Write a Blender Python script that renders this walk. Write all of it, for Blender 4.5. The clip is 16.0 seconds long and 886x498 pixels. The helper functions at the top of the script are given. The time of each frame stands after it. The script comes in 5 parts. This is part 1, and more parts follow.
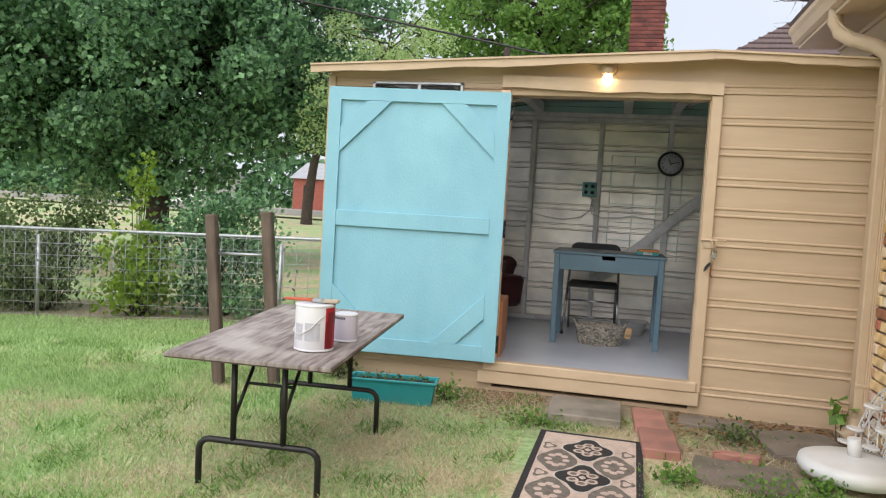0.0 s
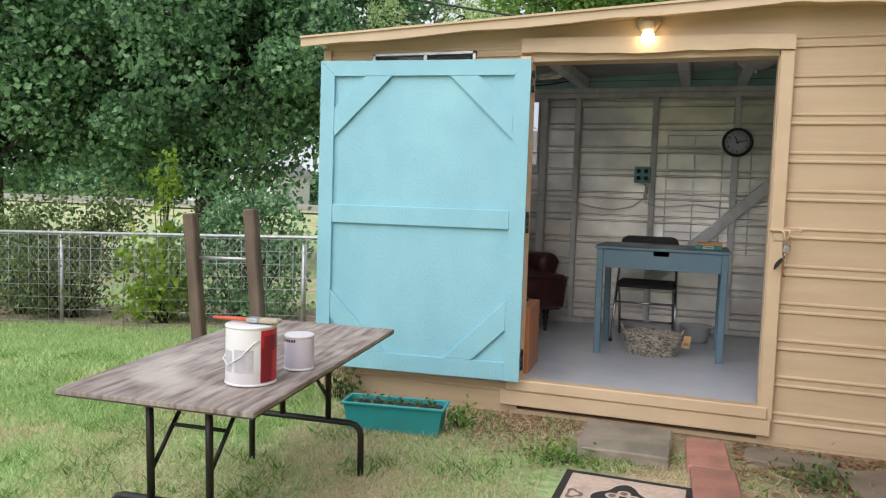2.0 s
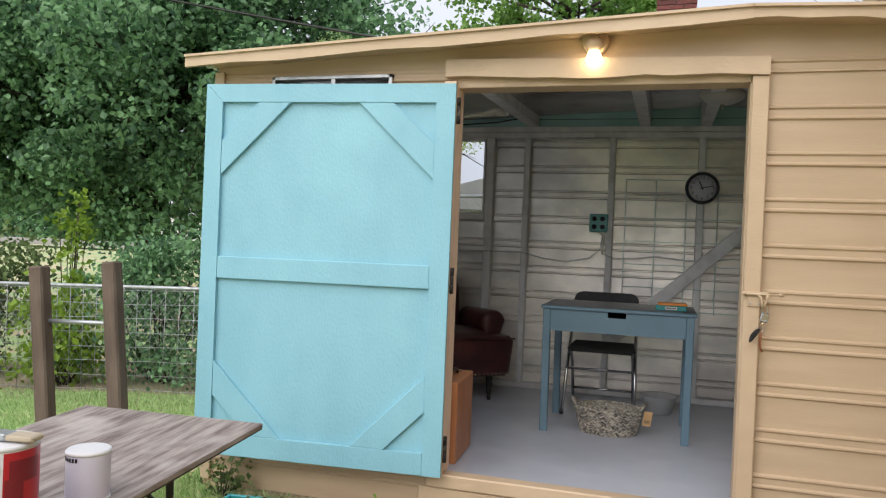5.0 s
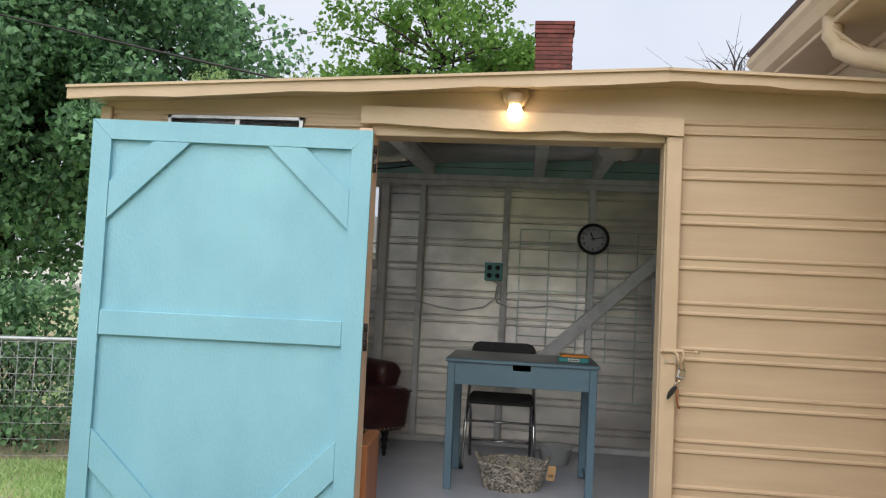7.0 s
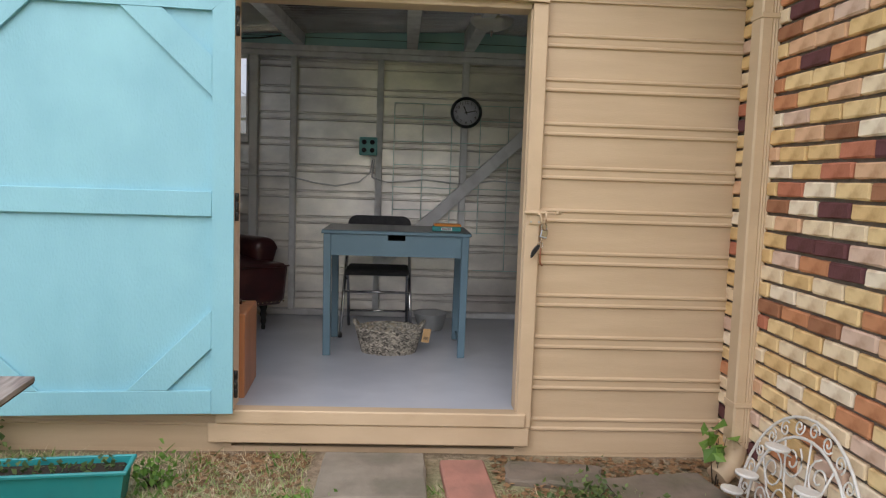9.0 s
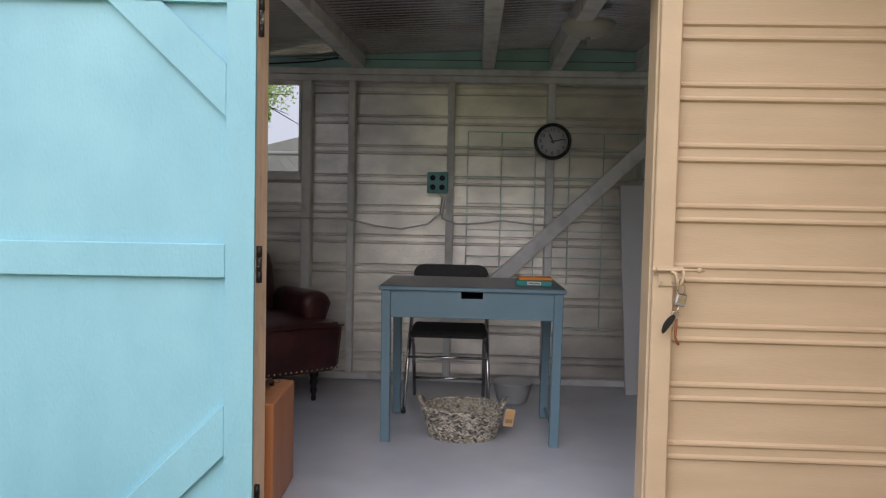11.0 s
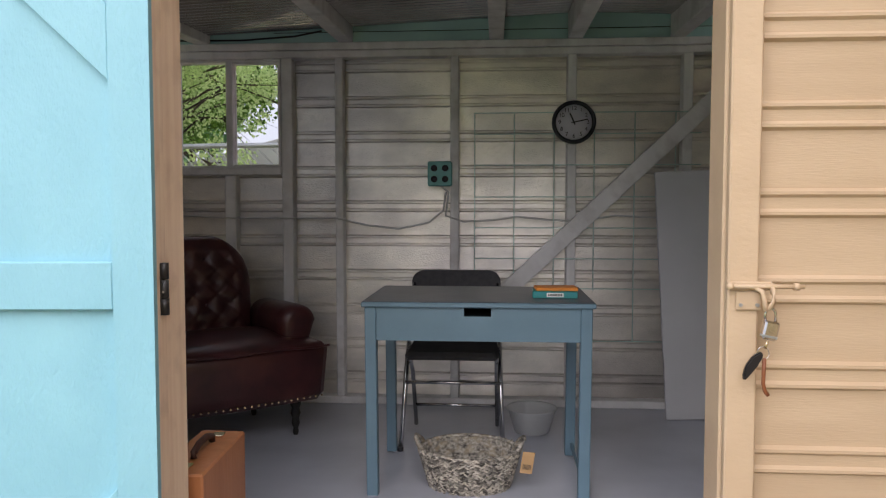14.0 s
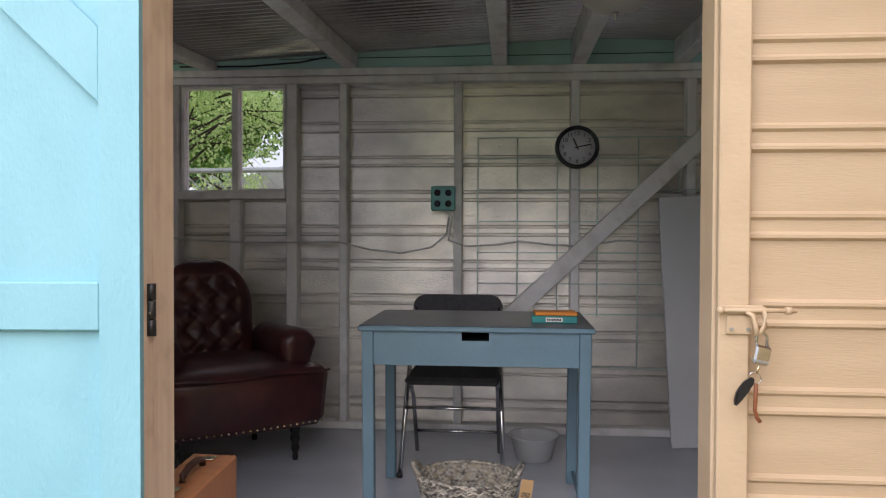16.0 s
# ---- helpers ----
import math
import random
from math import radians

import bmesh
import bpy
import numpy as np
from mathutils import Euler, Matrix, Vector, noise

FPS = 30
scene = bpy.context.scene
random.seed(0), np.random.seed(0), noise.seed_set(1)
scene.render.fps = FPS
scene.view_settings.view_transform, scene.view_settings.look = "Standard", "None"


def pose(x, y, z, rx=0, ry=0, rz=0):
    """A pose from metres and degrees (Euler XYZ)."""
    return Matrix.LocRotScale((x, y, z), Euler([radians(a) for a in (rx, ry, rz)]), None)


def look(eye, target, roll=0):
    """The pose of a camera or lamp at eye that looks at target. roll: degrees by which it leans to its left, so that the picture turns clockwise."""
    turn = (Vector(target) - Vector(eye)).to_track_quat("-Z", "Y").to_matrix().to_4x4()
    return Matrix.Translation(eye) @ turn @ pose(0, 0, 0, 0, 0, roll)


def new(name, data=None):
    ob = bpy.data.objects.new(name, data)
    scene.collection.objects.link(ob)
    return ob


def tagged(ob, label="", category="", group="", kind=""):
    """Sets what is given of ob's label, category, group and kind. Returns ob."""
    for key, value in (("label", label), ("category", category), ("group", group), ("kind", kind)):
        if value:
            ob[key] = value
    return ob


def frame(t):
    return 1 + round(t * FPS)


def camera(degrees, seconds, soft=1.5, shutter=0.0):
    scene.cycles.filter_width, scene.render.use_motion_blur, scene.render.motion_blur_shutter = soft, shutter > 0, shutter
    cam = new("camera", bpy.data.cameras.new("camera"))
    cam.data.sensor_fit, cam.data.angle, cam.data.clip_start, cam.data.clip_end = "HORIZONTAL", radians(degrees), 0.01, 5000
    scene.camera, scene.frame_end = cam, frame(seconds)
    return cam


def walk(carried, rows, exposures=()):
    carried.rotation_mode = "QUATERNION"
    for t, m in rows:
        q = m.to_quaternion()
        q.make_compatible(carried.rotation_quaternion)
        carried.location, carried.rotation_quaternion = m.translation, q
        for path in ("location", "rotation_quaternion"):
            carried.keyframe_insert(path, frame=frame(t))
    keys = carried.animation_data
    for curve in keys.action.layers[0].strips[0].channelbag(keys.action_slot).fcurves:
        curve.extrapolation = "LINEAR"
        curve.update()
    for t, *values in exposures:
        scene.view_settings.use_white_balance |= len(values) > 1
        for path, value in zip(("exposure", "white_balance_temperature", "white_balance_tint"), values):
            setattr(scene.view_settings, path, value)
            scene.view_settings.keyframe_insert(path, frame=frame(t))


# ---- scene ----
cam = camera(61.4, 16.0, soft=1.2)
PATH = [
    (0, (0.449, 0.858, 1.275), (-0.007, 2.802, 1.16), 3.4),
    (0.5, (0.481, 1.069, 1.265), (0.022, 3.01, 1.11), 2.8),
    (1, (0.575, 1.286, 1.278), (0.078, 3.218, 1.141), 2.6),
    (1.5, (0.602, 1.491, 1.265), (0.043, 3.406, 1.125), 2.4),
    (2, (0.604, 1.715, 1.268), (-0.036, 3.605, 1.131), 1.9),
    (2.5, (0.686, 1.87, 1.265), (-0.09, 3.708, 1.13), 1.5),
    (3, (0.789, 1.976, 1.259), (-0.048, 3.785, 1.095), 2.2),
    (3.5, (0.827, 2.043, 1.255), (-0.029, 3.843, 1.086), 2.3),
    (4, (0.826, 2.174, 1.287), (0.073, 4.024, 1.193), 3.0),
    (4.5, (0.708, 2.4, 1.305), (0.054, 4.289, 1.27), 2.9),
    (4.7, (0.681, 2.484, 1.308), (0.06, 4.385, 1.284), 2.6),
    (6.8, (0.356, 2.65, 1.368), (0.096, 4.632, 1.442), 3.1),
    (7, (0.381, 2.65, 1.371), (0.157, 4.634, 1.479), 2.8),
    (7.5, (0.431, 2.573, 1.36), (0.425, 4.569, 1.476), 1.8),
    (8, (0.429, 2.528, 1.335), (0.544, 4.524, 1.352), 1.2),
    (8.5, (0.426, 2.535, 1.312), (0.546, 4.528, 1.2), 0.9),
    (9, (0.415, 2.596, 1.298), (0.524, 4.584, 1.109), 1.9),
    (9.5, (0.44, 2.785, 1.304), (0.495, 4.774, 1.103), 2.4),
    (10, (0.408, 3.054, 1.31), (0.384, 5.049, 1.182), 2.1),
    (10.2, (0.398, 3.146, 1.323), (0.359, 5.143, 1.223), 1.9),
    (12.3, (0.387, 4.052, 1.317), (0.253, 6.045, 1.228), 1.0),
    (12.5, (0.396, 4.113, 1.317), (0.269, 6.107, 1.231), 1.3),
    (13, (0.416, 4.2, 1.328), (0.287, 6.193, 1.228), 1.4),
    (13.5, (0.434, 4.24, 1.325), (0.286, 6.232, 1.213), 0.5),
    (14, (0.45, 4.255, 1.328), (0.309, 6.247, 1.22), -0.0),
    (14.5, (0.464, 4.248, 1.327), (0.375, 6.244, 1.235), 0.2),
    (15, (0.481, 4.249, 1.325), (0.419, 6.247, 1.264), 0.0),
    (15.5, (0.492, 4.256, 1.322), (0.357, 6.251, 1.281), -0.0),
    (16, (0.508, 4.27, 1.318), (0.332, 6.261, 1.28), 0.2),
]
EXPOSURES = [(0.0, 0.82, 6550, 12), (4.5, 0.82, 6550, 13), (7.0, 0.70, 6500, 12), (10.0, 0.75, 6500, 16), (12.5, 0.90, 6550, 19), (14.5, 1.12, 6500, 19), (16.0, 1.18, 6450, 19)]
walk(cam, [(t, look(eye, target, roll)) for t, eye, target, roll in PATH], EXPOSURES)

# ---- light ----
world = bpy.data.worlds.new("overcast_sky")
scene.world = world
world.use_nodes = True
wn, wl = world.node_tree.nodes, world.node_tree.links
sky = wn.new("ShaderNodeTexSky")
sky.sky_type, sky.sun_disc = "NISHITA", False
sky.sun_elevation, sky.sun_rotation = radians(52), radians(200)
sky.air_density, sky.dust_density = 1.0, 4.0
thin = wn.new("ShaderNodeMix"); thin.data_type = "RGBA"
cloud = wn.new("ShaderNodeTexNoise"); cloud.inputs["Scale"].default_value = 2.2; cloud.inputs["Detail"].default_value = 4
ramp = wn.new("ShaderNodeValToRGB")
ramp.color_ramp.elements[0].position, ramp.color_ramp.elements[0].color = 0.3, (4.6, 5.05, 5.8, 1)
ramp.color_ramp.elements[1].position, ramp.color_ramp.elements[1].color = 0.7, (5.7, 5.95, 6.4, 1)
wl.new(cloud.outputs["Fac"], ramp.inputs["Fac"])
thin.inputs["Factor"].default_value = 0.88
wl.new(sky.outputs["Color"], thin.inputs["A"]); wl.new(ramp.outputs["Color"], thin.inputs["B"])
wl.new(thin.outputs["Result"], wn["Background"].inputs["Color"])
wn["Background"].inputs["Strength"].default_value = 0.1
sun = new("sun", bpy.data.lights.new("sun", "SUN"))
sun.data.energy, sun.data.angle, sun.data.color = 1.5, radians(70), (1.0, 0.965, 0.92)
sun.matrix_world = look((-1.5, -4, 8.2), (0, 5, 0))

# added fill lamp just inside the covered front window, to brighten the shed interior
fill_lamp = new("interior_fill_lamp", bpy.data.lights.new("interior_fill_lamp", "AREA"))
fill_lamp.data.shape, fill_lamp.data.size, fill_lamp.data.size_y = "RECTANGLE", 0.60, 0.54
fill_lamp.data.energy, fill_lamp.data.color = 0.9, (0.82, 0.91, 1.0)
fill_lamp.matrix_world = look((-1.005, 6.04, 1.845), (-1.005, 8.0, 1.70))


# ---- materials ----
def mat(name, c1, c2=None, rough=0.6, metal=0.0, scale=8.0, stretch=(1, 1, 1), bump=0.15, bscale=None, c3=None, spots=0.0,
        spot_scale=3.0, per_object=0.0, distance=0.01, coat=0.0):
    """Two-tone noise colour at one scale, stains at a larger one, and grain relief."""
    m = bpy.data.materials.new(name)
    m.use_nodes = True
    n, l = m.node_tree.nodes, m.node_tree.links
    b = n["Principled BSDF"]
    tc, mp = n.new("ShaderNodeTexCoord"), n.new("ShaderNodeMapping")
    mp.inputs["Scale"].default_value = stretch
    l.new(tc.outputs["Object"], mp.inputs["Vector"])
    nz = n.new("ShaderNodeTexNoise")
    nz.inputs["Scale"].default_value, nz.inputs["Detail"].default_value = scale, 6
    l.new(mp.outputs["Vector"], nz.inputs["Vector"])
    mx = n.new("ShaderNodeMix"); mx.data_type = "RGBA"
    cr = n.new("ShaderNodeValToRGB")
    cr.color_ramp.elements[0].position, cr.color_ramp.elements[1].position = 0.35, 0.65
    l.new(nz.outputs["Fac"], cr.inputs["Fac"])
    l.new(cr.outputs["Color"], mx.inputs["Factor"])
    mx.inputs["A"].default_value, mx.inputs["B"].default_value = (*c1, 1), (*(c2 or c1), 1)
    col = mx.outputs["Result"]
    if spots:
        n2 = n.new("ShaderNodeTexNoise"); n2.inputs["Scale"].default_value, n2.inputs["Detail"].default_value = spot_scale, 5
        l.new(tc.outputs["Object"], n2.inputs["Vector"])
        r2 = n.new("ShaderNodeValToRGB"); r2.color_ramp.elements[0].position, r2.color_ramp.elements[1].position = 0.5, 0.68
        l.new(n2.outputs["Fac"], r2.inputs["Fac"])
        k = n.new("ShaderNodeMath"); k.operation = "MULTIPLY"; k.inputs[1].default_value = spots
        l.new(r2.outputs["Color"], k.inputs[0])
        m2 = n.new("ShaderNodeMix"); m2.data_type = "RGBA"
        l.new(k.outputs[0], m2.inputs["Factor"]); l.new(col, m2.inputs["A"]); m2.inputs["B"].default_value = (*(c3 or c1), 1)
        col = m2.outputs["Result"]
    if per_object:
        oi, hs, mr = n.new("ShaderNodeObjectInfo"), n.new("ShaderNodeHueSaturation"), n.new("ShaderNodeMapRange")
        mr.inputs["To Min"].default_value, mr.inputs["To Max"].default_value = 1 - per_object, 1 + per_object
        l.new(oi.outputs["Random"], mr.inputs["Value"]); l.new(mr.outputs["Result"], hs.inputs["Value"])
        l.new(col, hs.inputs["Color"]); col = hs.outputs["Color"]
    l.new(col, b.inputs["Base Color"])
    b.inputs["Roughness"].default_value, b.inputs["Metallic"].default_value = rough, metal
    b.inputs["Coat Weight"].default_value = coat
    if bump:
        n3 = n.new("ShaderNodeTexNoise"); n3.inputs["Scale"].default_value, n3.inputs["Detail"].default_value = bscale or scale * 4, 7
        l.new(mp.outputs["Vector"], n3.inputs["Vector"])
        bp = n.new("ShaderNodeBump"); bp.inputs["Strength"].default_value, bp.inputs["Distance"].default_value = bump, distance
        l.new(n3.outputs["Fac"], bp.inputs["Height"]); l.new(bp.outputs["Normal"], b.inputs["Normal"])
    return m


TAN = mat("tan_paint", (0.58, 0.445, 0.30), (0.53, 0.40, 0.265), 0.55, scale=3, stretch=(1, 1, 2), bump=0.4, bscale=40, c3=(0.47, 0.35, 0.23), spots=0.4, spot_scale=5, distance=0.004)
SIDING = mat("tan_siding", (0.56, 0.43, 0.29), (0.51, 0.385, 0.255), 0.5, scale=2.2, stretch=(1, 1, 9), bump=0.2, bscale=30, c3=(0.43, 0.32, 0.21), spots=0.25, spot_scale=1.1, distance=0.004)
AQUA = mat("aqua_paint", (0.25, 0.52, 0.62), (0.225, 0.485, 0.585), 0.5, scale=2.5, stretch=(2, 1, 1), bump=0.6, bscale=48, c3=(0.32, 0.64, 0.72), spots=0.5, spot_scale=1.3, distance=0.005)
TEALT = mat("teal_trim_paint", (0.42, 0.66, 0.64), (0.36, 0.58, 0.57), 0.6, scale=3, bump=0.2)
PINE = mat("pine_edge", (0.88, 0.70, 0.52), (0.80, 0.60, 0.43), 0.6, scale=3, stretch=(14, 14, 0.7), bump=0.2, c3=(0.36, 0.2, 0.12), spots=0.25, spot_scale=9)
FOIL = mat("foil_backed_siding", (0.86, 0.82, 0.74), (0.60, 0.58, 0.54), 0.30, 0.85, scale=3, stretch=(1, 1, 2), bump=0.5, bscale=70, c3=(0.36, 0.34, 0.32), spots=0.6, spot_scale=1.7, distance=0.006)
STUDW = mat("grey_white_stud_paint", (0.80, 0.80, 0.79), (0.72, 0.72, 0.71), 0.5, scale=4, stretch=(3, 3, 1), bump=0.3, c3=(0.30, 0.28, 0.26), spots=0.35, spot_scale=7)
FLOORM = mat("grey_floor_paint", (0.50, 0.53, 0.60), (0.44, 0.47, 0.54), 0.30, scale=2.5, bump=0.1, bscale=12, c3=(0.28, 0.31, 0.37), spots=0.4, spot_scale=1.6)
ROOFIN = mat("corrugated_metal", (0.84, 0.82, 0.82), (0.72, 0.70, 0.71), 0.20, 0.85, scale=3, stretch=(1, 6, 1), bump=0.08, c3=(0.40, 0.36, 0.34), spots=0.4)
SLATE = mat("slate_blue_paint", (0.125, 0.215, 0.275), (0.105, 0.185, 0.24), 0.42, scale=4, bump=0.12, bscale=60)
SLATETOP = mat("worn_desk_top", (0.07, 0.085, 0.10), (0.05, 0.06, 0.075), 0.35, scale=5, bump=0.1)
BLACK = mat("black_metal", (0.012, 0.012, 0.013), (0.025, 0.022, 0.02), 0.45, 0.2, scale=12, bump=0.1)
CHIPPED = mat("chipped_black_paint", (0.02, 0.02, 0.02), (0.02, 0.02, 0.02), 0.5, scale=20, bump=0.2, c3=(0.70, 0.64, 0.55), spots=1.0, spot_scale=45)
BLACKP = mat("black_plastic", (0.01, 0.01, 0.014), (0.014, 0.014, 0.018), 0.3, bump=0)
CHROME = mat("chrome", (0.62, 0.62, 0.63), (0.5, 0.5, 0.5), 0.18, 1.0, scale=20, bump=0)
STEEL = mat("galvanised_steel", (0.50, 0.52, 0.53), (0.38, 0.40, 0.41), 0.45, 0.8, scale=14, bump=0.1)
FABRIC = mat("charcoal_fabric", (0.045, 0.045, 0.048), (0.06, 0.06, 0.062), 0.9, scale=40, bump=0.4, bscale=300, distance=0.003)
LEATHER = mat("oxblood_leather", (0.062, 0.016, 0.017), (0.036, 0.010, 0.011), 0.34, scale=6, bump=0.25, bscale=90, c3=(0.13, 0.042, 0.032), spots=0.4, spot_scale=4, distance=0.004)
BRASS = mat("brass_nail", (0.75, 0.62, 0.42), None, 0.25, 1.0, bump=0)
WICKA = mat("woven_paper_grey", (0.52, 0.49, 0.42), (0.06, 0.055, 0.05), 0.7, scale=60, bump=0.3, c3=(0.55, 0.45, 0.30), spots=0.5, spot_scale=30)
CARD = mat("kraft_card", (0.50, 0.32, 0.15), (0.45, 0.28, 0.13), 0.8, scale=8, bump=0.1)
CASEW = mat("orange_wood", (0.48, 0.20, 0.085), (0.40, 0.155, 0.06), 0.42, scale=3, stretch=(6, 6, 1), bump=0.1)
DSTRAP = mat("brown_strap", (0.26, 0.09, 0.035), (0.18, 0.06, 0.025), 0.5, scale=30, bump=0.2)
DLEATH = mat("dark_leather_strap", (0.07, 0.03, 0.02), (0.05, 0.02, 0.015), 0.5, bump=0.2)
WHITEP = mat("white_plastic", (0.72, 0.72, 0.71), (0.64, 0.64, 0.62), 0.4, scale=5, bump=0.05, c3=(0.45, 0.42, 0.36), spots=0.25)
WHITEM = mat("white_enamel", (0.76, 0.76, 0.74), (0.66, 0.65, 0.62), 0.4, scale=20, bump=0.1)
BOARDM = mat("grey_white_board", (0.56, 0.57, 0.58), (0.52, 0.53, 0.54), 0.7, scale=3, bump=0.05)
PLATEF = mat("clock_paper", (0.62, 0.62, 0.68), (0.58, 0.58, 0.64), 0.5, scale=3, bump=0)
TEALP = mat("teal_outlet_paint", (0.13, 0.42, 0.40), (0.11, 0.37, 0.35), 0.4, bump=0.05)
PLANTP = mat("teal_planter_plastic", (0.02, 0.30, 0.32), (0.015, 0.25, 0.27), 0.4, scale=5, bump=0.1, c3=(0.08, 0.22, 0.2), spots=0.3)
SOIL = mat("soil", (0.035, 0.022, 0.015), (0.06, 0.04, 0.025), 0.95, scale=30, bump=0.8, distance=0.02)
PLY = mat("weathered_plywood", (0.38, 0.33, 0.30), (0.16, 0.12, 0.11), 0.75, scale=8, stretch=(5, 0.6, 1), bump=0.6, bscale=40, c3=(0.58, 0.53, 0.49), spots=0.65, spot_scale=3)
PLYEDGE = mat("dark_ply_edge", (0.10, 0.065, 0.055), (0.05, 0.035, 0.03), 0.8, scale=10, stretch=(1, 1, 8), bump=0.4)
CANW = mat("white_label", (0.74, 0.74, 0.76), (0.66, 0.66, 0.69), 0.4, scale=6, bump=0.05)
CANG = mat("grey_print", (0.50, 0.50, 0.54), (0.42, 0.42, 0.46), 0.5, scale=40, bump=0)
CANR = mat("red_label", (0.50, 0.018, 0.03), (0.42, 0.015, 0.025), 0.35, bump=0)
CANDR = mat("maroon_label", (0.22, 0.01, 0.025), (0.18, 0.01, 0.02), 0.35, bump=0)
CANL = mat("lilac_can", (0.64, 0.61, 0.72), (0.57, 0.55, 0.66), 0.4, scale=6, bump=0.05)
BRUSHR = mat("red_handle", (0.55, 0.07, 0.03), (0.5, 0.16, 0.07), 0.5, bump=0.1)
BRISTLE = mat("pale_bristle", (0.62, 0.54, 0.42), (0.5, 0.42, 0.3), 0.9, scale=30, stretch=(1, 12, 12), bump=0.6)
POSTW = mat("grey_brown_post", (0.15, 0.11, 0.085), (0.09, 0.065, 0.05), 0.9, scale=4, stretch=(6, 6, 0.6), bump=0.6, c3=(0.22, 0.17, 0.13), spots=0.4)
CONC = mat("old_concrete", (0.30, 0.26, 0.21), (0.22, 0.19, 0.155), 0.9, scale=7, bump=0.5, c3=(0.13, 0.13, 0.09), spots=0.5, spot_scale=5)
STONE = mat("brown_flagstone", (0.22, 0.18, 0.145), (0.15, 0.125, 0.10), 0.9, scale=7, bump=0.6, c3=(0.10, 0.11, 0.06), spots=0.5, spot_scale=5)
PAVER = mat("red_paver", (0.42, 0.20, 0.155), (0.34, 0.165, 0.13), 0.85, scale=9, bump=0.4, c3=(0.22, 0.13, 0.10), spots=0.5, spot_scale=5, per_object=0.12)
CHIMB = mat("chimney_brick", (0.20, 0.055, 0.045), (0.13, 0.04, 0.035), 0.85, scale=6, bump=0.4, per_object=0.3)
MORTAR = mat("mortar", (0.21, 0.17, 0.14), (0.15, 0.12, 0.10), 0.95, scale=20, bump=0.5)
SHINGLE = mat("brown_shingle", (0.17, 0.12, 0.11), (0.11, 0.08, 0.08), 0.9, scale=25, bump=0.5, per_object=0.2)
BARK = mat("bark", (0.075, 0.055, 0.042), (0.04, 0.03, 0.024), 0.95, scale=7, stretch=(3, 3, 0.6), bump=0.9, distance=0.03)
FARW = mat("far_white_wall", (0.66, 0.66, 0.64), (0.58, 0.58, 0.57), 0.8, scale=2)
FARR = mat("far_grey_roof", (0.42, 0.43, 0.45), (0.35, 0.36, 0.38), 0.8, scale=2)
FARB = mat("far_red_brick", (0.33, 0.10, 0.08), (0.26, 0.08, 0.06), 0.9, scale=4)
ROAD = mat("pale_road", (0.34, 0.32, 0.31), (0.29, 0.28, 0.27), 0.9, scale=2)
CABLEM = mat("grey_cable", (0.50, 0.50, 0.49), None, 0.5, bump=0)
TEALB = mat("teal_cover", (0.01, 0.24, 0.24), (0.012, 0.21, 0.21), 0.4, bump=0)
ORANGEB = mat("orange_cover", (0.72, 0.25, 0.03), (0.66, 0.22, 0.03), 0.4, bump=0)
RUGB = mat("rug_black", (0.022, 0.02, 0.02), (0.035, 0.032, 0.03), 1.0, scale=60, bump=0.5, distance=0.004)
RUGC = mat("rug_cream", (0.62, 0.48, 0.40), (0.52, 0.40, 0.33), 1.0, scale=50, bump=0.5, c3=(0.33, 0.24, 0.19), spots=0.5, spot_scale=9, distance=0.004)
RUGT = mat("rug_taupe", (0.20, 0.165, 0.135), (0.13, 0.11, 0.09), 1.0, scale=40, bump=0.5, distance=0.004)
RUGW = mat("rug_white_line", (0.62, 0.58, 0.52), (0.52, 0.48, 0.42), 1.0, scale=50, bump=0.5, distance=0.004)


def leaf_mat(name, a, b, tr=0.35):
    m = bpy.data.materials.new(name)
    m.use_nodes = True
    n, l = m.node_tree.nodes, m.node_tree.links
    p = n["Principled BSDF"]
    geo = n.new("ShaderNodeNewGeometry")
    mx = n.new("ShaderNodeMix"); mx.data_type = "RGBA"
    mx.inputs["A"].default_value, mx.inputs["B"].default_value = (*a, 1), (*b, 1)
    l.new(geo.outputs["Random Per Island"], mx.inputs["Factor"])
    l.new(mx.outputs["Result"], p.inputs["Base Color"])
    p.inputs["Roughness"].default_value = 0.5
    t, ms = n.new("ShaderNodeBsdfTranslucent"), n.new("ShaderNodeMixShader")
    l.new(mx.outputs["Result"], t.inputs["Color"])
    ms.inputs["Fac"].default_value = tr
    l.new(p.outputs["BSDF"], ms.inputs[1]); l.new(t.outputs["BSDF"], ms.inputs[2])
    l.new(ms.outputs["Shader"], n["Material Output"].inputs["Surface"])
    return m


LEAFD = leaf_mat("maple_leaf", (0.036, 0.105, 0.050), (0.29, 0.52, 0.25), 0.44)
LEAFL = leaf_mat("spring_leaf", (0.091, 0.208, 0.039), (0.247, 0.429, 0.091), 0.45)
LEAFB = leaf_mat("bush_leaf", (0.04, 0.08, 0.025), (0.24, 0.33, 0.12), 0.4)
LEAFY = leaf_mat("yellow_green_leaf", (0.16, 0.28, 0.03), (0.28, 0.42, 0.05), 0.45)
GRASS = leaf_mat("grass_blade", (0.20, 0.36, 0.10), (0.62, 0.80, 0.38), 0.45)
LEAFW = leaf_mat("young_leaf", (0.42, 0.58, 0.24), (0.66, 0.80, 0.40), 0.7)
STRAW = leaf_mat("dry_blade", (0.42, 0.35, 0.21), (0.80, 0.70, 0.50), 0.3)
WEAVE = leaf_mat("printed_paper_weave", (0.05, 0.045, 0.04), (0.70, 0.65, 0.55), 0.0)
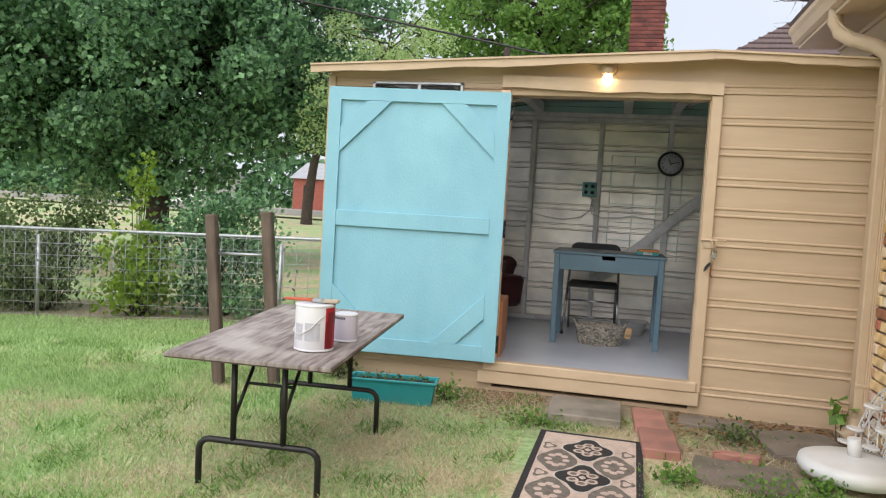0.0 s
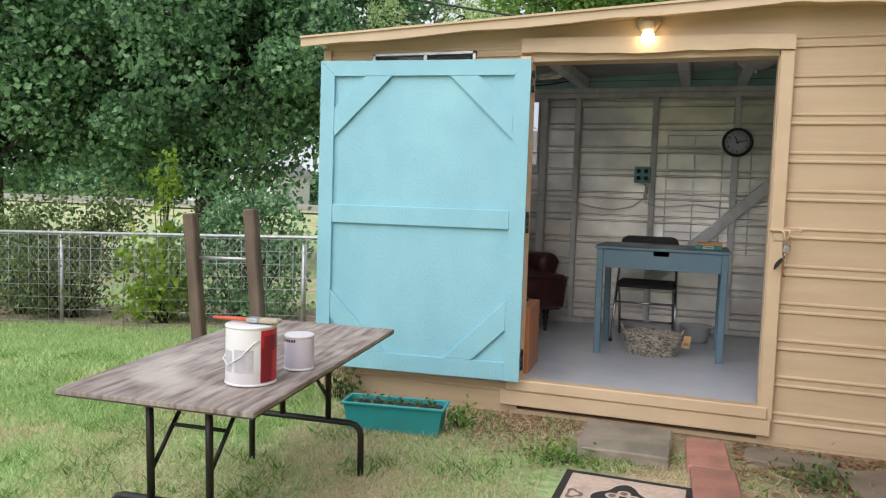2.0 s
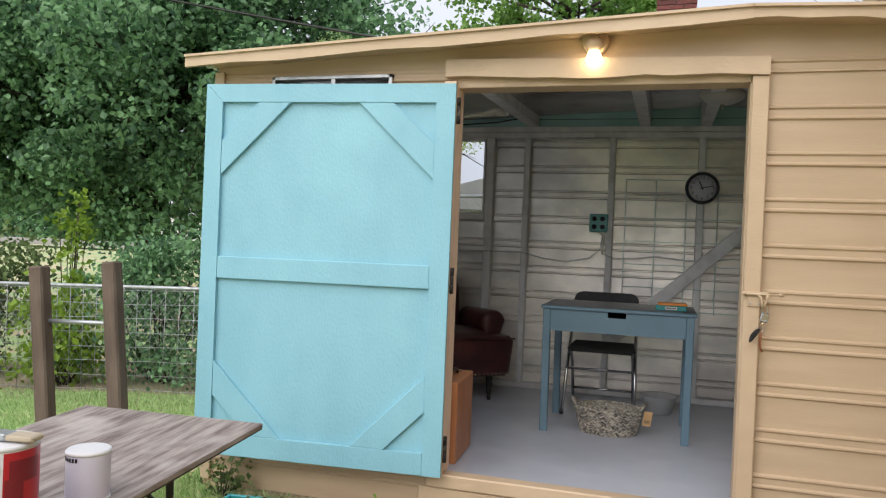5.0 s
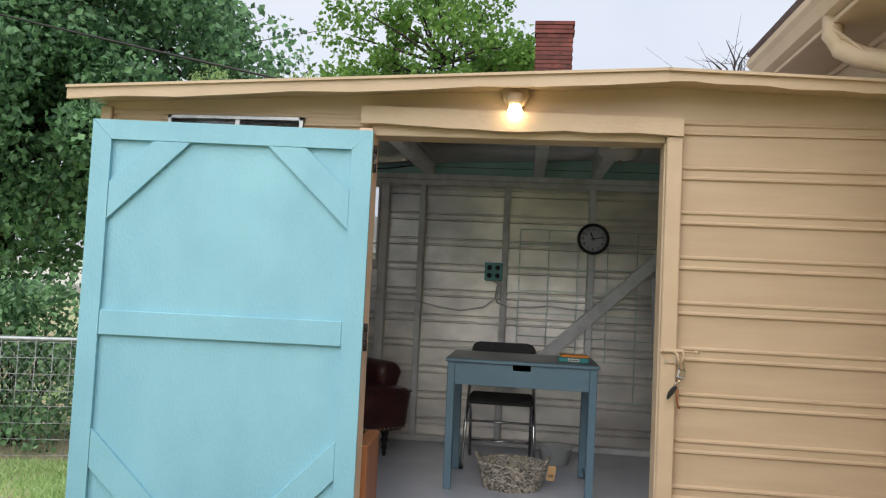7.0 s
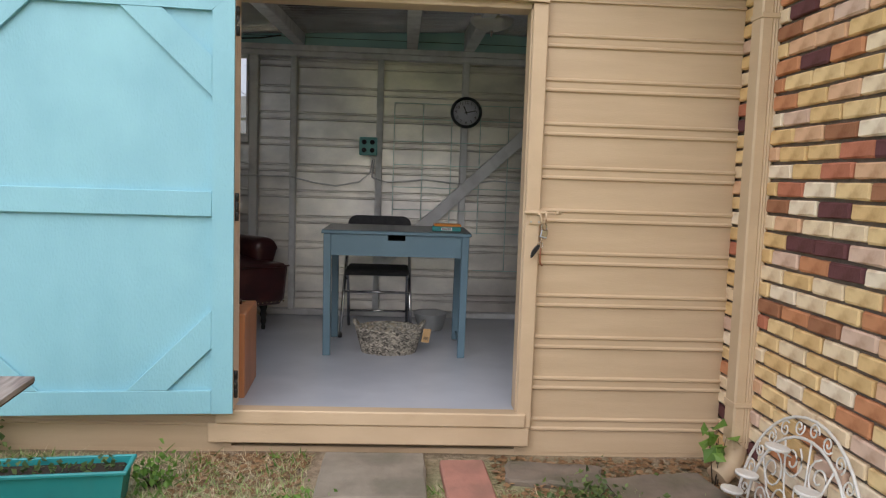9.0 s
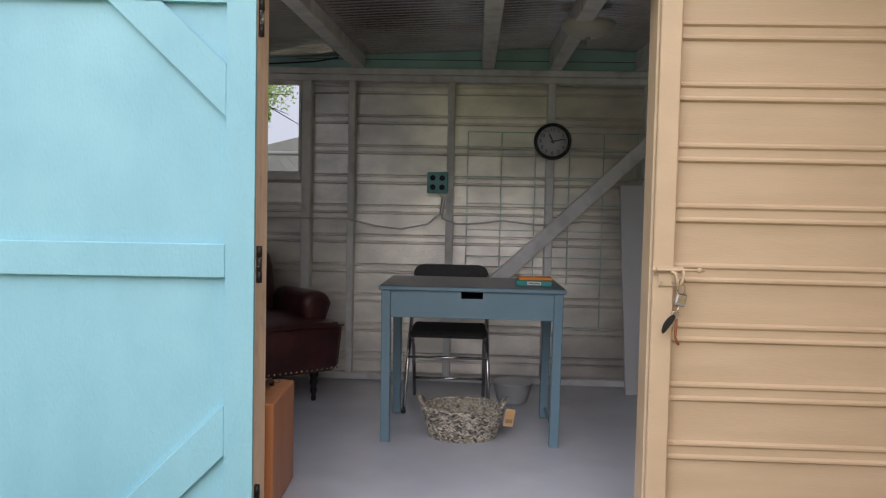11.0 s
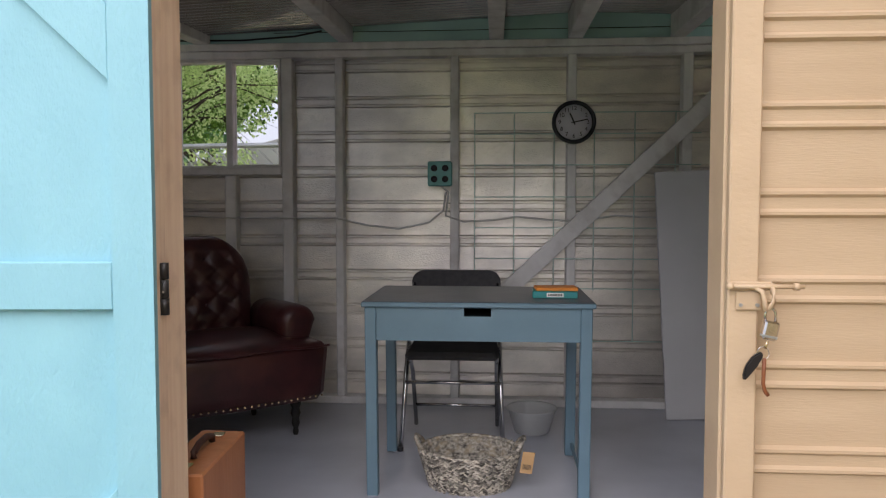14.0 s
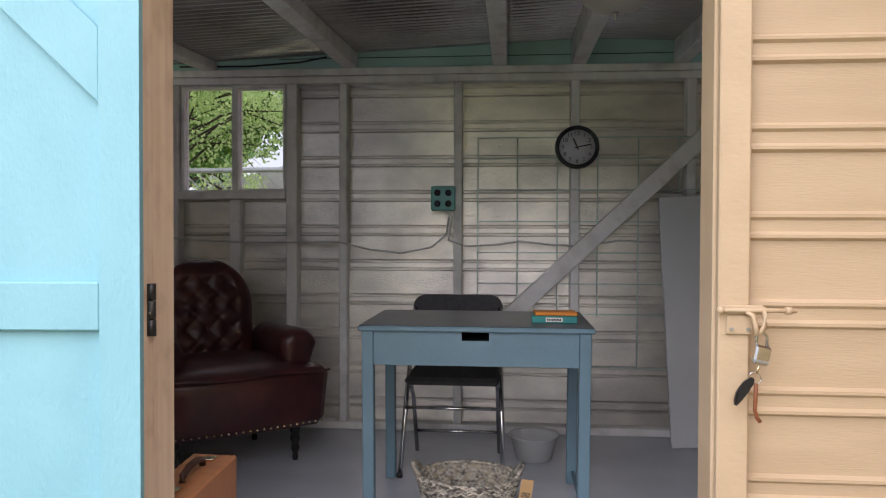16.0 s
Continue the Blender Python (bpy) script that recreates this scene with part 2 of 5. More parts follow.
DEADL = leaf_mat("dead_leaf", (0.16, 0.085, 0.04), (0.34, 0.21, 0.11), 0.1)


def ground_mat():
    m = bpy.data.materials.new("lawn_soil")
    m.use_nodes = True
    n, l = m.node_tree.nodes, m.node_tree.links
    b = n["Principled BSDF"]
    b.inputs["Roughness"].default_value = 0.95
    tc = n.new("ShaderNodeTexCoord")

    def nz(s, d=5):
        q = n.new("ShaderNodeTexNoise"); q.inputs["Scale"].default_value, q.inputs["Detail"].default_value = s, d
        l.new(tc.outputs["Object"], q.inputs["Vector"]); return q.outputs["Fac"]

    def mix(f, a, c):
        q = n.new("ShaderNodeMix"); q.data_type = "RGBA"
        l.new(f, q.inputs["Factor"])
        for s, v in (("A", a), ("B", c)):
            if isinstance(v, tuple): q.inputs[s].default_value = (*v, 1)
            else: l.new(v, q.inputs[s])
        return q.outputs["Result"]

    def ramp(f, lo, hi):
        q = n.new("ShaderNodeMapRange"); q.inputs["From Min"].default_value, q.inputs["From Max"].default_value = lo, hi
        l.new(f, q.inputs["Value"]); return q.outputs["Result"]
    green = mix(ramp(nz(26), 0.35, 0.65), (0.26, 0.39, 0.14), (0.46, 0.59, 0.28))
    dry = mix(ramp(nz(40), 0.35, 0.65), (0.66, 0.56, 0.36), (0.46, 0.38, 0.22))
    col = mix(ramp(nz(1.1, 6), 0.47, 0.56), green, dry)
    at = n.new("ShaderNodeAttribute"); at.attribute_name = "bare"
    earth = mix(ramp(nz(30), 0.35, 0.65), (0.20, 0.145, 0.10), (0.34, 0.26, 0.19))
    col = mix(at.outputs["Fac"], col, earth)
    l.new(col, b.inputs["Base Color"])
    bp = n.new("ShaderNodeBump"); bp.inputs["Strength"].default_value, bp.inputs["Distance"].default_value = 0.8, 0.03
    l.new(nz(60), bp.inputs["Height"]); l.new(bp.outputs["Normal"], b.inputs["Normal"])
    return m


def brick_mat():
    m = mat("mixed_brick", (1, 1, 1), (0.78, 0.74, 0.70), 0.85, scale=9, bump=0.5, bscale=40, c3=(0.62, 0.5, 0.42), spots=0.6, spot_scale=14, distance=0.006)
    n, l = m.node_tree.nodes, m.node_tree.links
    b = n["Principled BSDF"]
    src = b.inputs["Base Color"].links[0].from_socket
    oi, cr, mu = n.new("ShaderNodeObjectInfo"), n.new("ShaderNodeValToRGB"), n.new("ShaderNodeMix")
    e = cr.color_ramp.elements
    cr.color_ramp.interpolation = "CONSTANT"
    tones = [(0.0, (0.90, 0.74, 0.52)), (0.17, (0.86, 0.64, 0.34)), (0.34, (0.92, 0.80, 0.63)), (0.48, (0.80, 0.56, 0.27)), (0.58, (0.76, 0.48, 0.30)),
             (0.66, (0.74, 0.54, 0.43)), (0.73, (0.62, 0.28, 0.14)), (0.87, (0.54, 0.20, 0.12)), (0.93, (0.14, 0.05, 0.055)), (0.96, (0.38, 0.17, 0.09))]
    e[0].position, e[0].color = tones[0][0], (*tones[0][1], 1)
    e[1].position, e[1].color = tones[1][0], (*tones[1][1], 1)
    for p, c in tones[2:]:
        q = e.new(p); q.color = (*c, 1)
    l.new(oi.outputs["Random"], cr.inputs["Fac"])
    mu.data_type, mu.blend_type = "RGBA", "MULTIPLY"
    mu.inputs["Factor"].default_value = 1
    l.new(cr.outputs["Color"], mu.inputs["A"]); l.new(src, mu.inputs["B"]); l.new(mu.outputs["Result"], b.inputs["Base Color"])
    return m


BRICK, LAWN = brick_mat(), ground_mat()
GLASS = bpy.data.materials.new("window_glass"); GLASS.use_nodes = True
gb = GLASS.node_tree.nodes["Principled BSDF"]
gb.inputs["Transmission Weight"].default_value, gb.inputs["Roughness"].default_value, gb.inputs["IOR"].default_value = 1.0, 0.02, 1.1
CLEARP = bpy.data.materials.new("cloudy_plastic"); CLEARP.use_nodes = True
gb = CLEARP.node_tree.nodes["Principled BSDF"]
gb.inputs["Base Color"].default_value = (0.80, 0.82, 0.82, 1)
gb.inputs["Transmission Weight"].default_value, gb.inputs["Roughness"].default_value, gb.inputs["IOR"].default_value = 0.55, 0.35, 1.2
BULB = bpy.data.materials.new("lit_bulb"); BULB.use_nodes = True
gb = BULB.node_tree.nodes["Principled BSDF"]
gb.inputs["Emission Color"].default_value, gb.inputs["Emission Strength"].default_value = (1.0, 0.78, 0.45, 1), 9.0


# ---- mesh tools ----
def put_box(bm, lo, hi, bevel=0.0, m=None):
    b = bmesh.new()
    bmesh.ops.create_cube(b, size=1)
    for v in b.verts:
        v.co = Vector([lo[i] + (v.co[i] + 0.5) * (hi[i] - lo[i]) for i in range(3)])
    if bevel:
        bmesh.ops.bevel(b, geom=b.edges[:], offset=bevel, segments=1, affect="EDGES", clamp_overlap=True)
    if m is not None:
        bmesh.ops.transform(b, matrix=m, verts=b.verts)
    me = bpy.data.meshes.new("tmp"); b.to_mesh(me); b.free()
    bm.from_mesh(me); bpy.data.meshes.remove(me)


def put_tube(bm, pts, r, seg=8, closed=False, r_end=None):
    pts = [Vector(p) for p in pts]
    rings, n = [], len(pts)
    up = Vector((0.13, 0.31, 0.94)).normalized()
    for i, p in enumerate(pts):
        a = pts[(i - 1) % n] if (closed or i) else p
        c = pts[(i + 1) % n] if (closed or i < n - 1) else p
        d = (c - a).normalized()
        s = d.cross(up)
        if s.length < 0.05: s = d.cross(Vector((1, 0, 0)))
        s.normalize(); q = d.cross(s).normalized()
        rr = r if r_end is None else r + (r_end - r) * i / max(1, n - 1)
        rings.append([bm.verts.new(p + rr * (math.cos(2 * math.pi * k / seg) * s + math.sin(2 * math.pi * k / seg) * q)) for k in range(seg)])
    for i in range(n if closed else n - 1):
        A, B = rings[i], rings[(i + 1) % n]
        for k in range(seg):
            bm.faces.new((A[k], A[(k + 1) % seg], B[(k + 1) % seg], B[k])).smooth = True
    if not closed and seg > 2:
        bm.faces.new(rings[0][::-1]); bm.faces.new(rings[-1])


def put_lathe(bm, profile, seg=24, centre=(0, 0, 0), sx=1.0, sy=1.0):
    rings = []
    for r, z in profile:
        rings.append([bm.verts.new((centre[0] + sx * r * math.cos(2 * math.pi * k / seg), centre[1] + sy * r * math.sin(2 * math.pi * k / seg), centre[2] + z)) for k in range(seg)])
    for A, B in zip(rings, rings[1:]):
        for k in range(seg):
            bm.faces.new((A[k], A[(k + 1) % seg], B[(k + 1) % seg], B[k])).smooth = True
    if profile[0][0] > 1e-4: bm.faces.new(rings[0][::-1])
    if profile[-1][0] > 1e-4: bm.faces.new(rings[-1])


def put_prism(bm, poly, lo, hi, axis="y"):
    """A polygon of (u, v) pushed from lo to hi along the axis; u, v are the other two axes in order."""
    def at(u, v, w):
        return (u, w, v) if axis == "y" else (w, u, v) if axis == "x" else (u, v, w)
    A = [bm.verts.new(at(u, v, lo)) for u, v in poly]
    B = [bm.verts.new(at(u, v, hi)) for u, v in poly]
    bm.faces.new(A); bm.faces.new(B[::-1])
    for i in range(len(poly)):
        j = (i + 1) % len(poly)
        bm.faces.new((A[i], B[i], B[j], A[j]))


def done(bm, name, material, parent=None, label="", m=None):
    bmesh.ops.remove_doubles(bm, verts=bm.verts, dist=1e-6)
    bmesh.ops.recalc_face_normals(bm, faces=bm.faces)
    me = bpy.data.meshes.new(name); bm.to_mesh(me); bm.free()
    me.materials.append(material)
    ob = new(name, me)
    if parent is not None: ob.parent = parent
    if m is not None: ob.matrix_basis = m
    return tagged(ob, label)


def box(name, lo, hi, material, parent=None, bevel=0.004, label="", m=None):
    bm = bmesh.new(); put_box(bm, lo, hi, bevel)
    return done(bm, name, material, parent, label, m)


def tube(name, pts, r, material, parent=None, seg=8, label="", r_end=None):
    bm = bmesh.new(); put_tube(bm, pts, r, seg, False, r_end)
    return done(bm, name, material, parent, label)


def lathe(name, profile, material, parent=None, centre=(0, 0, 0), seg=24, sx=1, sy=1, label=""):
    bm = bmesh.new(); put_lathe(bm, profile, seg, centre, sx, sy)
    return done(bm, name, material, parent, label)


def thing(name, m, label, category, group="", kind=""):
    e = new(name); e.empty_display_size = 0.1
    e.matrix_basis = m
    return tagged(e, label, category, group, kind)


def structure(ob, label="", category=""):
    return tagged(ob, label, category, kind="structure")


def arc(cx, cz, r, a0, a1, n=8):
    return [(cx + r * math.cos(radians(a0 + (a1 - a0) * i / n)), cz + r * math.sin(radians(a0 + (a1 - a0) * i / n))) for i in range(n + 1)]


def raw(name, verts, faces, material, parent=None):
    me = bpy.data.meshes.new(name)
    me.from_pydata(verts.tolist(), [], faces.tolist()); me.materials.append(material)
    ob = new(name, me)
    if parent is not None: ob.parent = parent
    return ob


def words(name, body, size, m, material, parent, depth=0.0005):
    cu = bpy.data.curves.new(name, "FONT")
    cu.body, cu.size, cu.extrude, cu.align_x, cu.align_y = body, size, depth, "CENTER", "CENTER"
    tmp = new(name + "_tmp", cu)
    me = bpy.data.meshes.new_from_object(tmp.evaluated_get(bpy.context.evaluated_depsgraph_get()))
    bpy.data.objects.remove(tmp)
    me.materials.clear(); me.materials.append(material)
    ob = new(name, me); ob.parent = parent; ob.matrix_basis = m
    return ob


rng = np.random.default_rng(7)


def leaf_cards(centres, size, spread=0.35):
    """Small folded leaves, each of two triangles, one at each centre."""
    n = len(centres)
    d = rng.normal(size=(n, 3)); d[:, 2] -= spread; d /= np.linalg.norm(d, axis=1)[:, None]
    s = np.cross(d, rng.normal(size=(n, 3))); s /= np.linalg.norm(s, axis=1)[:, None]
    nn = np.cross(d, s)
    L = (size * rng.uniform(0.6, 1.3, n))[:, None]
    a, t = centres - d * L * 0.5, centres + d * L * 0.5
    b, c = centres + s * L * 0.38 + nn * L * 0.12, centres - s * L * 0.38 + nn * L * 0.12
    v = np.stack([a, b, t, c], 1).reshape(-1, 3)
    i = np.arange(n)[:, None] * 4
    f = np.concatenate([i + [[0, 1, 2]], i + [[0, 2, 3]]], 1).reshape(-1, 3)
    return v, f


def tree(name, base, height, trunk_r, clumps, leaves, leaf, leafmat, label, lean=(0, 0), clump_r=0.6, limbs=9, fork=0.3):
    """Tapered trunk, forked limbs that reach every clump of leaves."""
    e = thing(name, pose(*base), label, "tree")
    r = random.Random(name + str(base))
    bm = bmesh.new()
    top = Vector((lean[0], lean[1], height))
    line = [Vector((top.x * q * q + r.uniform(-.05, .05) * q, top.y * q * q, height * q)) for q in [i / 8 for i in range(9)]]
    put_tube(bm, [line[0] - Vector((0, 0, 0.3))] + line, trunk_r, 9, False, trunk_r * 0.22)
    cl = [Vector(c) for c in clumps]
    for c in cl:
        q = max(fork, min(0.95, (c.z / height) - 0.18 * r.random()))
        k = q * 8; i = min(7, int(k)); s = line[i].lerp(line[i + 1], k - i)
        mid = s.lerp(c, 0.5) + Vector((r.uniform(-.2, .2), r.uniform(-.2, .2), r.uniform(-0.05, .3)))
        put_tube(bm, [s, s.lerp(mid, .5), mid, mid.lerp(c, .6), c], trunk_r * 0.28, 5, False, 0.008)
        for _ in range(2):
            w = c + Vector((r.gauss(0, 1), r.gauss(0, 1), r.gauss(0, .7))) * clump_r
            put_tube(bm, [mid.lerp(c, .5), w], 0.014, 3, False, 0.004)
    done(bm, "trunk", BARK, e)
    cc = np.array([tuple(c) for c in cl])
    pick = rng.integers(0, len(cc), leaves)
    off = rng.normal(size=(leaves, 3)); off /= np.linalg.norm(off, axis=1)[:, None]
    off *= (rng.uniform(0.25, 1.0, leaves) ** 0.5)[:, None] * (clump_r * rng.uniform(0.7, 1.5, len(cc))[pick])[:, None] * [1, 1, 0.75]
    v, f = leaf_cards(cc[pick] + off, leaf)
    tagged(raw("leaves", v, f, leafmat, e), kind="stuff")
    return e


# ---- plan ----
FLOOR, FRONT, BACK, LEFT, RIGHT = 0.215, 6.0, 8.43, -1.665, 1.945
REAR = 8.78
DOOR_L, DOOR_R, APEX = -0.352, 0.968, 0.945


def roof_z(x, y, rise=0.052):
    """The underside of the roof sheet."""
    slope = 0.045 if x < APEX else 0.040
    return 2.332 - slope * abs(x - APEX) + rise * (y - 5.85)


def floor_z(y):
    """The old floor has settled towards the back wall."""
    return FLOOR - 0.025 * (y - 6.0)


# the back of the shed is laid out on a plan that is set to its true size by this matrix
INNER = Matrix(((1.08, 0, 0, -0.053), (0, 1.095, 0, 7.131 - 1.095 * 6.945), (0, 0, 1.061, 0.149 - 1.061 * FLOOR), (0, 0, 0, 1)))


def ground_z(x, y):
    z = -0.062 * max(0.0, -x - 1.3) if x < 0 else 0.0
    z = max(z, -0.62)
    z -= 0.02 * max(0.0, min(1.0, (5.4 - y) / 2.0))
    if y > 11: z += 0.012 * (y - 11)
    return z + 0.012 * noise.noise(Vector((x * 0.9, y * 0.9, 0)))


# ---- ground ----
def build_ground():
    xs = np.concatenate([[-400, -150, -60, -30, -18], np.arange(-12, 4.01, 0.25), [7, 14, 30, 80, 200, 400]])
    ys = np.concatenate([[-200, -40, -12, -4], np.arange(-1, 13.01, 0.25), [16, 22, 30, 45, 70, 120, 250, 400]])
    v = [(x, y, ground_z(max(-14, min(14, x)), max(-4, min(40, y)))) for y in ys for x in xs]
    w = len(xs)
    f = [(j * w + i, j * w + i + 1, (j + 1) * w + i + 1, (j + 1) * w + i) for j in range(len(ys) - 1) for i in range(w - 1)]
    me = bpy.data.meshes.new("ground"); me.from_pydata(v, [], f); me.materials.append(LAWN)
    at = me.attributes.new("bare", "FLOAT", "POINT")
    for k, (x, y, z) in enumerate(v):
        a = 0.0
        if -1.5 < x < 2: a = max(0.0, min(1.0, (y - 5.15 + 0.35 * noise.noise(Vector((x * 2, y * 2, 3)))) / 0.55))
        if x > 0.6: a = max(a, max(0, min(1, (x - 0.7) / 0.4)) * max(0, min(1, (y - 4.6) / 0.4)))
        if x < -1.7 and 7.6 < y < 9.8: a = max(a, 0.85)
        at.data[k].value = a * 0.9
    ob = new("ground", me)
    for p in me.polygons: p.use_smooth = True
    structure(ob, "patchy green and straw coloured lawn with bare earth", "ground")


build_ground()


# ---- shed ----
RIBS = [0.159 + 0.1970 * k for k in range(11)]


def ribbed(name, u0, u1, z0, z1, place, material, parent=None, top=None, thick=0.012, height=0.011):
    """A sheet of siding with pressed double beads. place(u, w, z) gives the point, w out of the face; top(u) cuts the upper edge."""
    prof = [(z0, 0.0)]
    for r in RIBS:
        for dz, w in ((-0.034, 0), (-0.027, height), (-0.020, height), (-0.013, 0.003), (0.012, 0.003), (0.019, height), (0.026, height), (0.033, 0)):
            if z0 < r + dz < z1: prof.append((r + dz, w))
    prof.append((z1, 0.0))
    us = [u0] + ([APEX] if top and u0 < APEX < u1 else []) + [u1]
    bm = bmesh.new()
    front = [[bm.verts.new(place(u, w, min(z, top(u)) if top else z)) for z, w in prof] for u in us]
    back = [[bm.verts.new(place(u, w - thick, min(z, top(u)) if top else z)) for z, w in prof] for u in us]
    for i in range(len(us) - 1):
        for k in range(len(prof) - 1):
            bm.faces.new((front[i][k], front[i + 1][k], front[i + 1][k + 1], front[i][k + 1]))
            bm.faces.new((back[i][k], back[i][k + 1], back[i + 1][k + 1], back[i + 1][k]))
    for side in (0, -1):
        for k in range(len(prof) - 1):
            bm.faces.new((front[side][k], front[side][k + 1], back[side][k + 1], back[side][k]))
    bmesh.ops.dissolve_degenerate(bm, dist=1e-5, edges=bm.edges)
    return done(bm, name, material, parent)


face_front = lambda u, w, z: (u, FRONT - w, z)
face_back_in = lambda u, w, z: (u, BACK - w, z)
face_back_out = lambda u, w, z: (u, BACK + 0.03 + w, z)
face_left_in = lambda u, w, z: (LEFT + 0.05 + w, u, z)
face_left_out = lambda u, w, z: (LEFT - w, u, z)
face_right_in = lambda u, w, z: (RIGHT - 0.05 - w, u, z)
gable_front = lambda u: roof_z(u, FRONT) - 0.004
gable_back = lambda u: roof_z(u, BACK, 0.032) - 0.03

W0, W1, WZ0, WZ1 = -1.335, -0.675, 1.55, 2.136
wf = new("wall_front"); structure(wf, "tan painted ribbed metal siding of the shed front", "wall")
ribbed("siding", LEFT, DOOR_L, 0.02, WZ0, face_front, SIDING, wf)
ribbed("siding", LEFT, W0, WZ0, WZ1, face_front, SIDING, wf)
ribbed("siding", W1, DOOR_L, WZ0, WZ1, face_front, SIDING, wf)
ribbed("siding", DOOR_R, RIGHT, 0.02, 2.10, face_front, SIDING, wf)
ribbed("siding", LEFT, DOOR_L, WZ1, 2.5, face_front, SIDING, wf, gable_front, height=0.004)
ribbed("siding", DOOR_L, RIGHT, 2.10, 2.5, face_front, SIDING, wf, gable_front, height=0.012)
box("corner_trim", (LEFT - 0.012, FRONT - 0.02, 0.02), (LEFT + 0.045, FRONT - 0.002, 2.17), TAN, wf)
box("skirt_board", (LEFT, FRONT + 0.004, -0.25), (RIGHT, FRONT + 0.06, 0.03), TAN, wf)

# the high slider behind the open door leaf
wv = new("window_1"); structure(wv, "aluminium slider window with dark panes under the eave", "window")
for lo, hi in (((W0, 5.975, WZ1 - 0.018), (W1, 6.03, WZ1)), ((W0, 5.975, WZ0), (W1, 6.03, WZ0 + 0.02)), ((W0, 5.975, WZ0), (W0 + 0.02, 6.03, WZ1)),
               ((W1 - 0.02, 5.975, WZ0), (W1, 6.03, WZ1)), ((-1.005, 5.978, WZ0), (-0.98, 6.028, WZ1))):
    box("frame", lo, hi, STEEL, wv, 0.002)
for a, b in ((W0 + 0.02, -1.005), (-0.98, W1 - 0.02)):
    box("pane", (a, 6.0, WZ0 + 0.02), (b, 6.004, WZ1 - 0.018), GLASS, wv, 0).visible_shadow = False

wb = new("wall_back"); wb.matrix_basis = INNER; structure(wb, "silvery foil backed siding seen between painted studs", "wall")
B0, B1, BZ0, BZ1 = -1.338, -0.73, 1.558, 2.168
for mm, nm, pl in ((FOIL, "siding", face_back_in), (SIDING, "outer_siding", face_back_out)):
    ribbed(nm, LEFT + 0.02, B0, FLOOR - 0.02, 2.5, pl, mm, wb, gable_back)
    ribbed(nm, B1, RIGHT, FLOOR - 0.02, 2.5, pl, mm, wb, gable_back)
    ribbed(nm, B0, B1, FLOOR - 0.02, BZ0, pl, mm, wb)
    ribbed(nm, B0, B1, BZ1, 2.5, pl, mm, wb, gable_back)
wle = new("wall_left"); structure(wle, "ribbed siding of the shed side", "wall")
ribbed("siding", FRONT + 0.02, REAR, 0.10, 2.26, face_left_in, FOIL, wle)
ribbed("outer_siding", FRONT - 0.005, REAR + 0.05, -0.05, 2.20, face_left_out, SIDING, wle)
wr = new("wall_right"); structure(wr, "foil backed siding against the brick house", "wall")
ribbed("siding", FRONT + 0.02, REAR, 0.10, 2.34, face_right_in, FOIL, wr)

STUD_Y = 8.35
fr = new("wall_frame"); fr.matrix_basis = INNER; structure(fr, "grey white painted studs, plates and brace with chips", "wall frame")
for a, b in ((-1.395, -1.343), (-0.72, -0.659), (-0.42, -0.377), (0.217, 0.262), (0.848, 0.897), (1.458, 1.51)):
    box("stud", (a, STUD_Y, FLOOR + 0.042), (b, BACK - 0.004, 2.168), STUDW, fr, 0.004)
box("stud", (-1.05, STUD_Y + 0.01, FLOOR + 0.042), (-0.988, BACK - 0.004, 1.515), STUDW, fr)
box("plate", (LEFT + 0.05, STUD_Y - 0.004, 2.168), (RIGHT - 0.05, BACK - 0.006, 2.208), STUDW, fr)
box("plate", (LEFT + 0.05, STUD_Y - 0.008, 2.211), (RIGHT - 0.05, BACK - 0.006, 2.252), STUDW, fr)
box("bottom_plate", (LEFT + 0.05, STUD_Y - 0.004, FLOOR), (RIGHT - 0.05, BACK - 0.004, FLOOR + 0.042), STUDW, fr)
for a, b in ((6.03, 6.08), (6.9, 6.95), (7.7, 7.75)):
    box("stud", (LEFT + 0.075, a, 0.12), (LEFT + 0.14, b, 2.22), STUDW, wle)
    box("stud", (RIGHT - 0.14, a, 0.12), (RIGHT - 0.075, b, 2.22), STUDW, wr)
ang = math.atan2(1.764 - 0.949, 1.455 - 0.607)
box("brace", (-0.80, -0.012, -0.045), (1.30, 0.012, 0.045), STUDW, fr, 0.003, m=Matrix.Translation((0.80, STUD_Y - 0.016, 1.135)) @ Matrix.Rotation(-ang, 4, "Y"))
bm = bmesh.new()
put_prism(bm, [(LEFT + 0.05, 2.252), (RIGHT - 0.05, 2.252), (RIGHT - 0.05, roof_z(RIGHT, 8.4, 0.032) - 0.012), (APEX, roof_z(APEX, 8.4, 0.032) - 0.012), (LEFT + 0.05, max(2.256, roof_z(LEFT, 8.4, 0.032) - 0.012))], 8.38, 8.41)
done(bm, "gable_board", TEALT, fr, "teal painted gable board")
box("joint_strip", (LEFT + 0.9, 8.374, 2.312), (RIGHT - 0.1, 8.379, 2.315), BLACK, fr, 0)

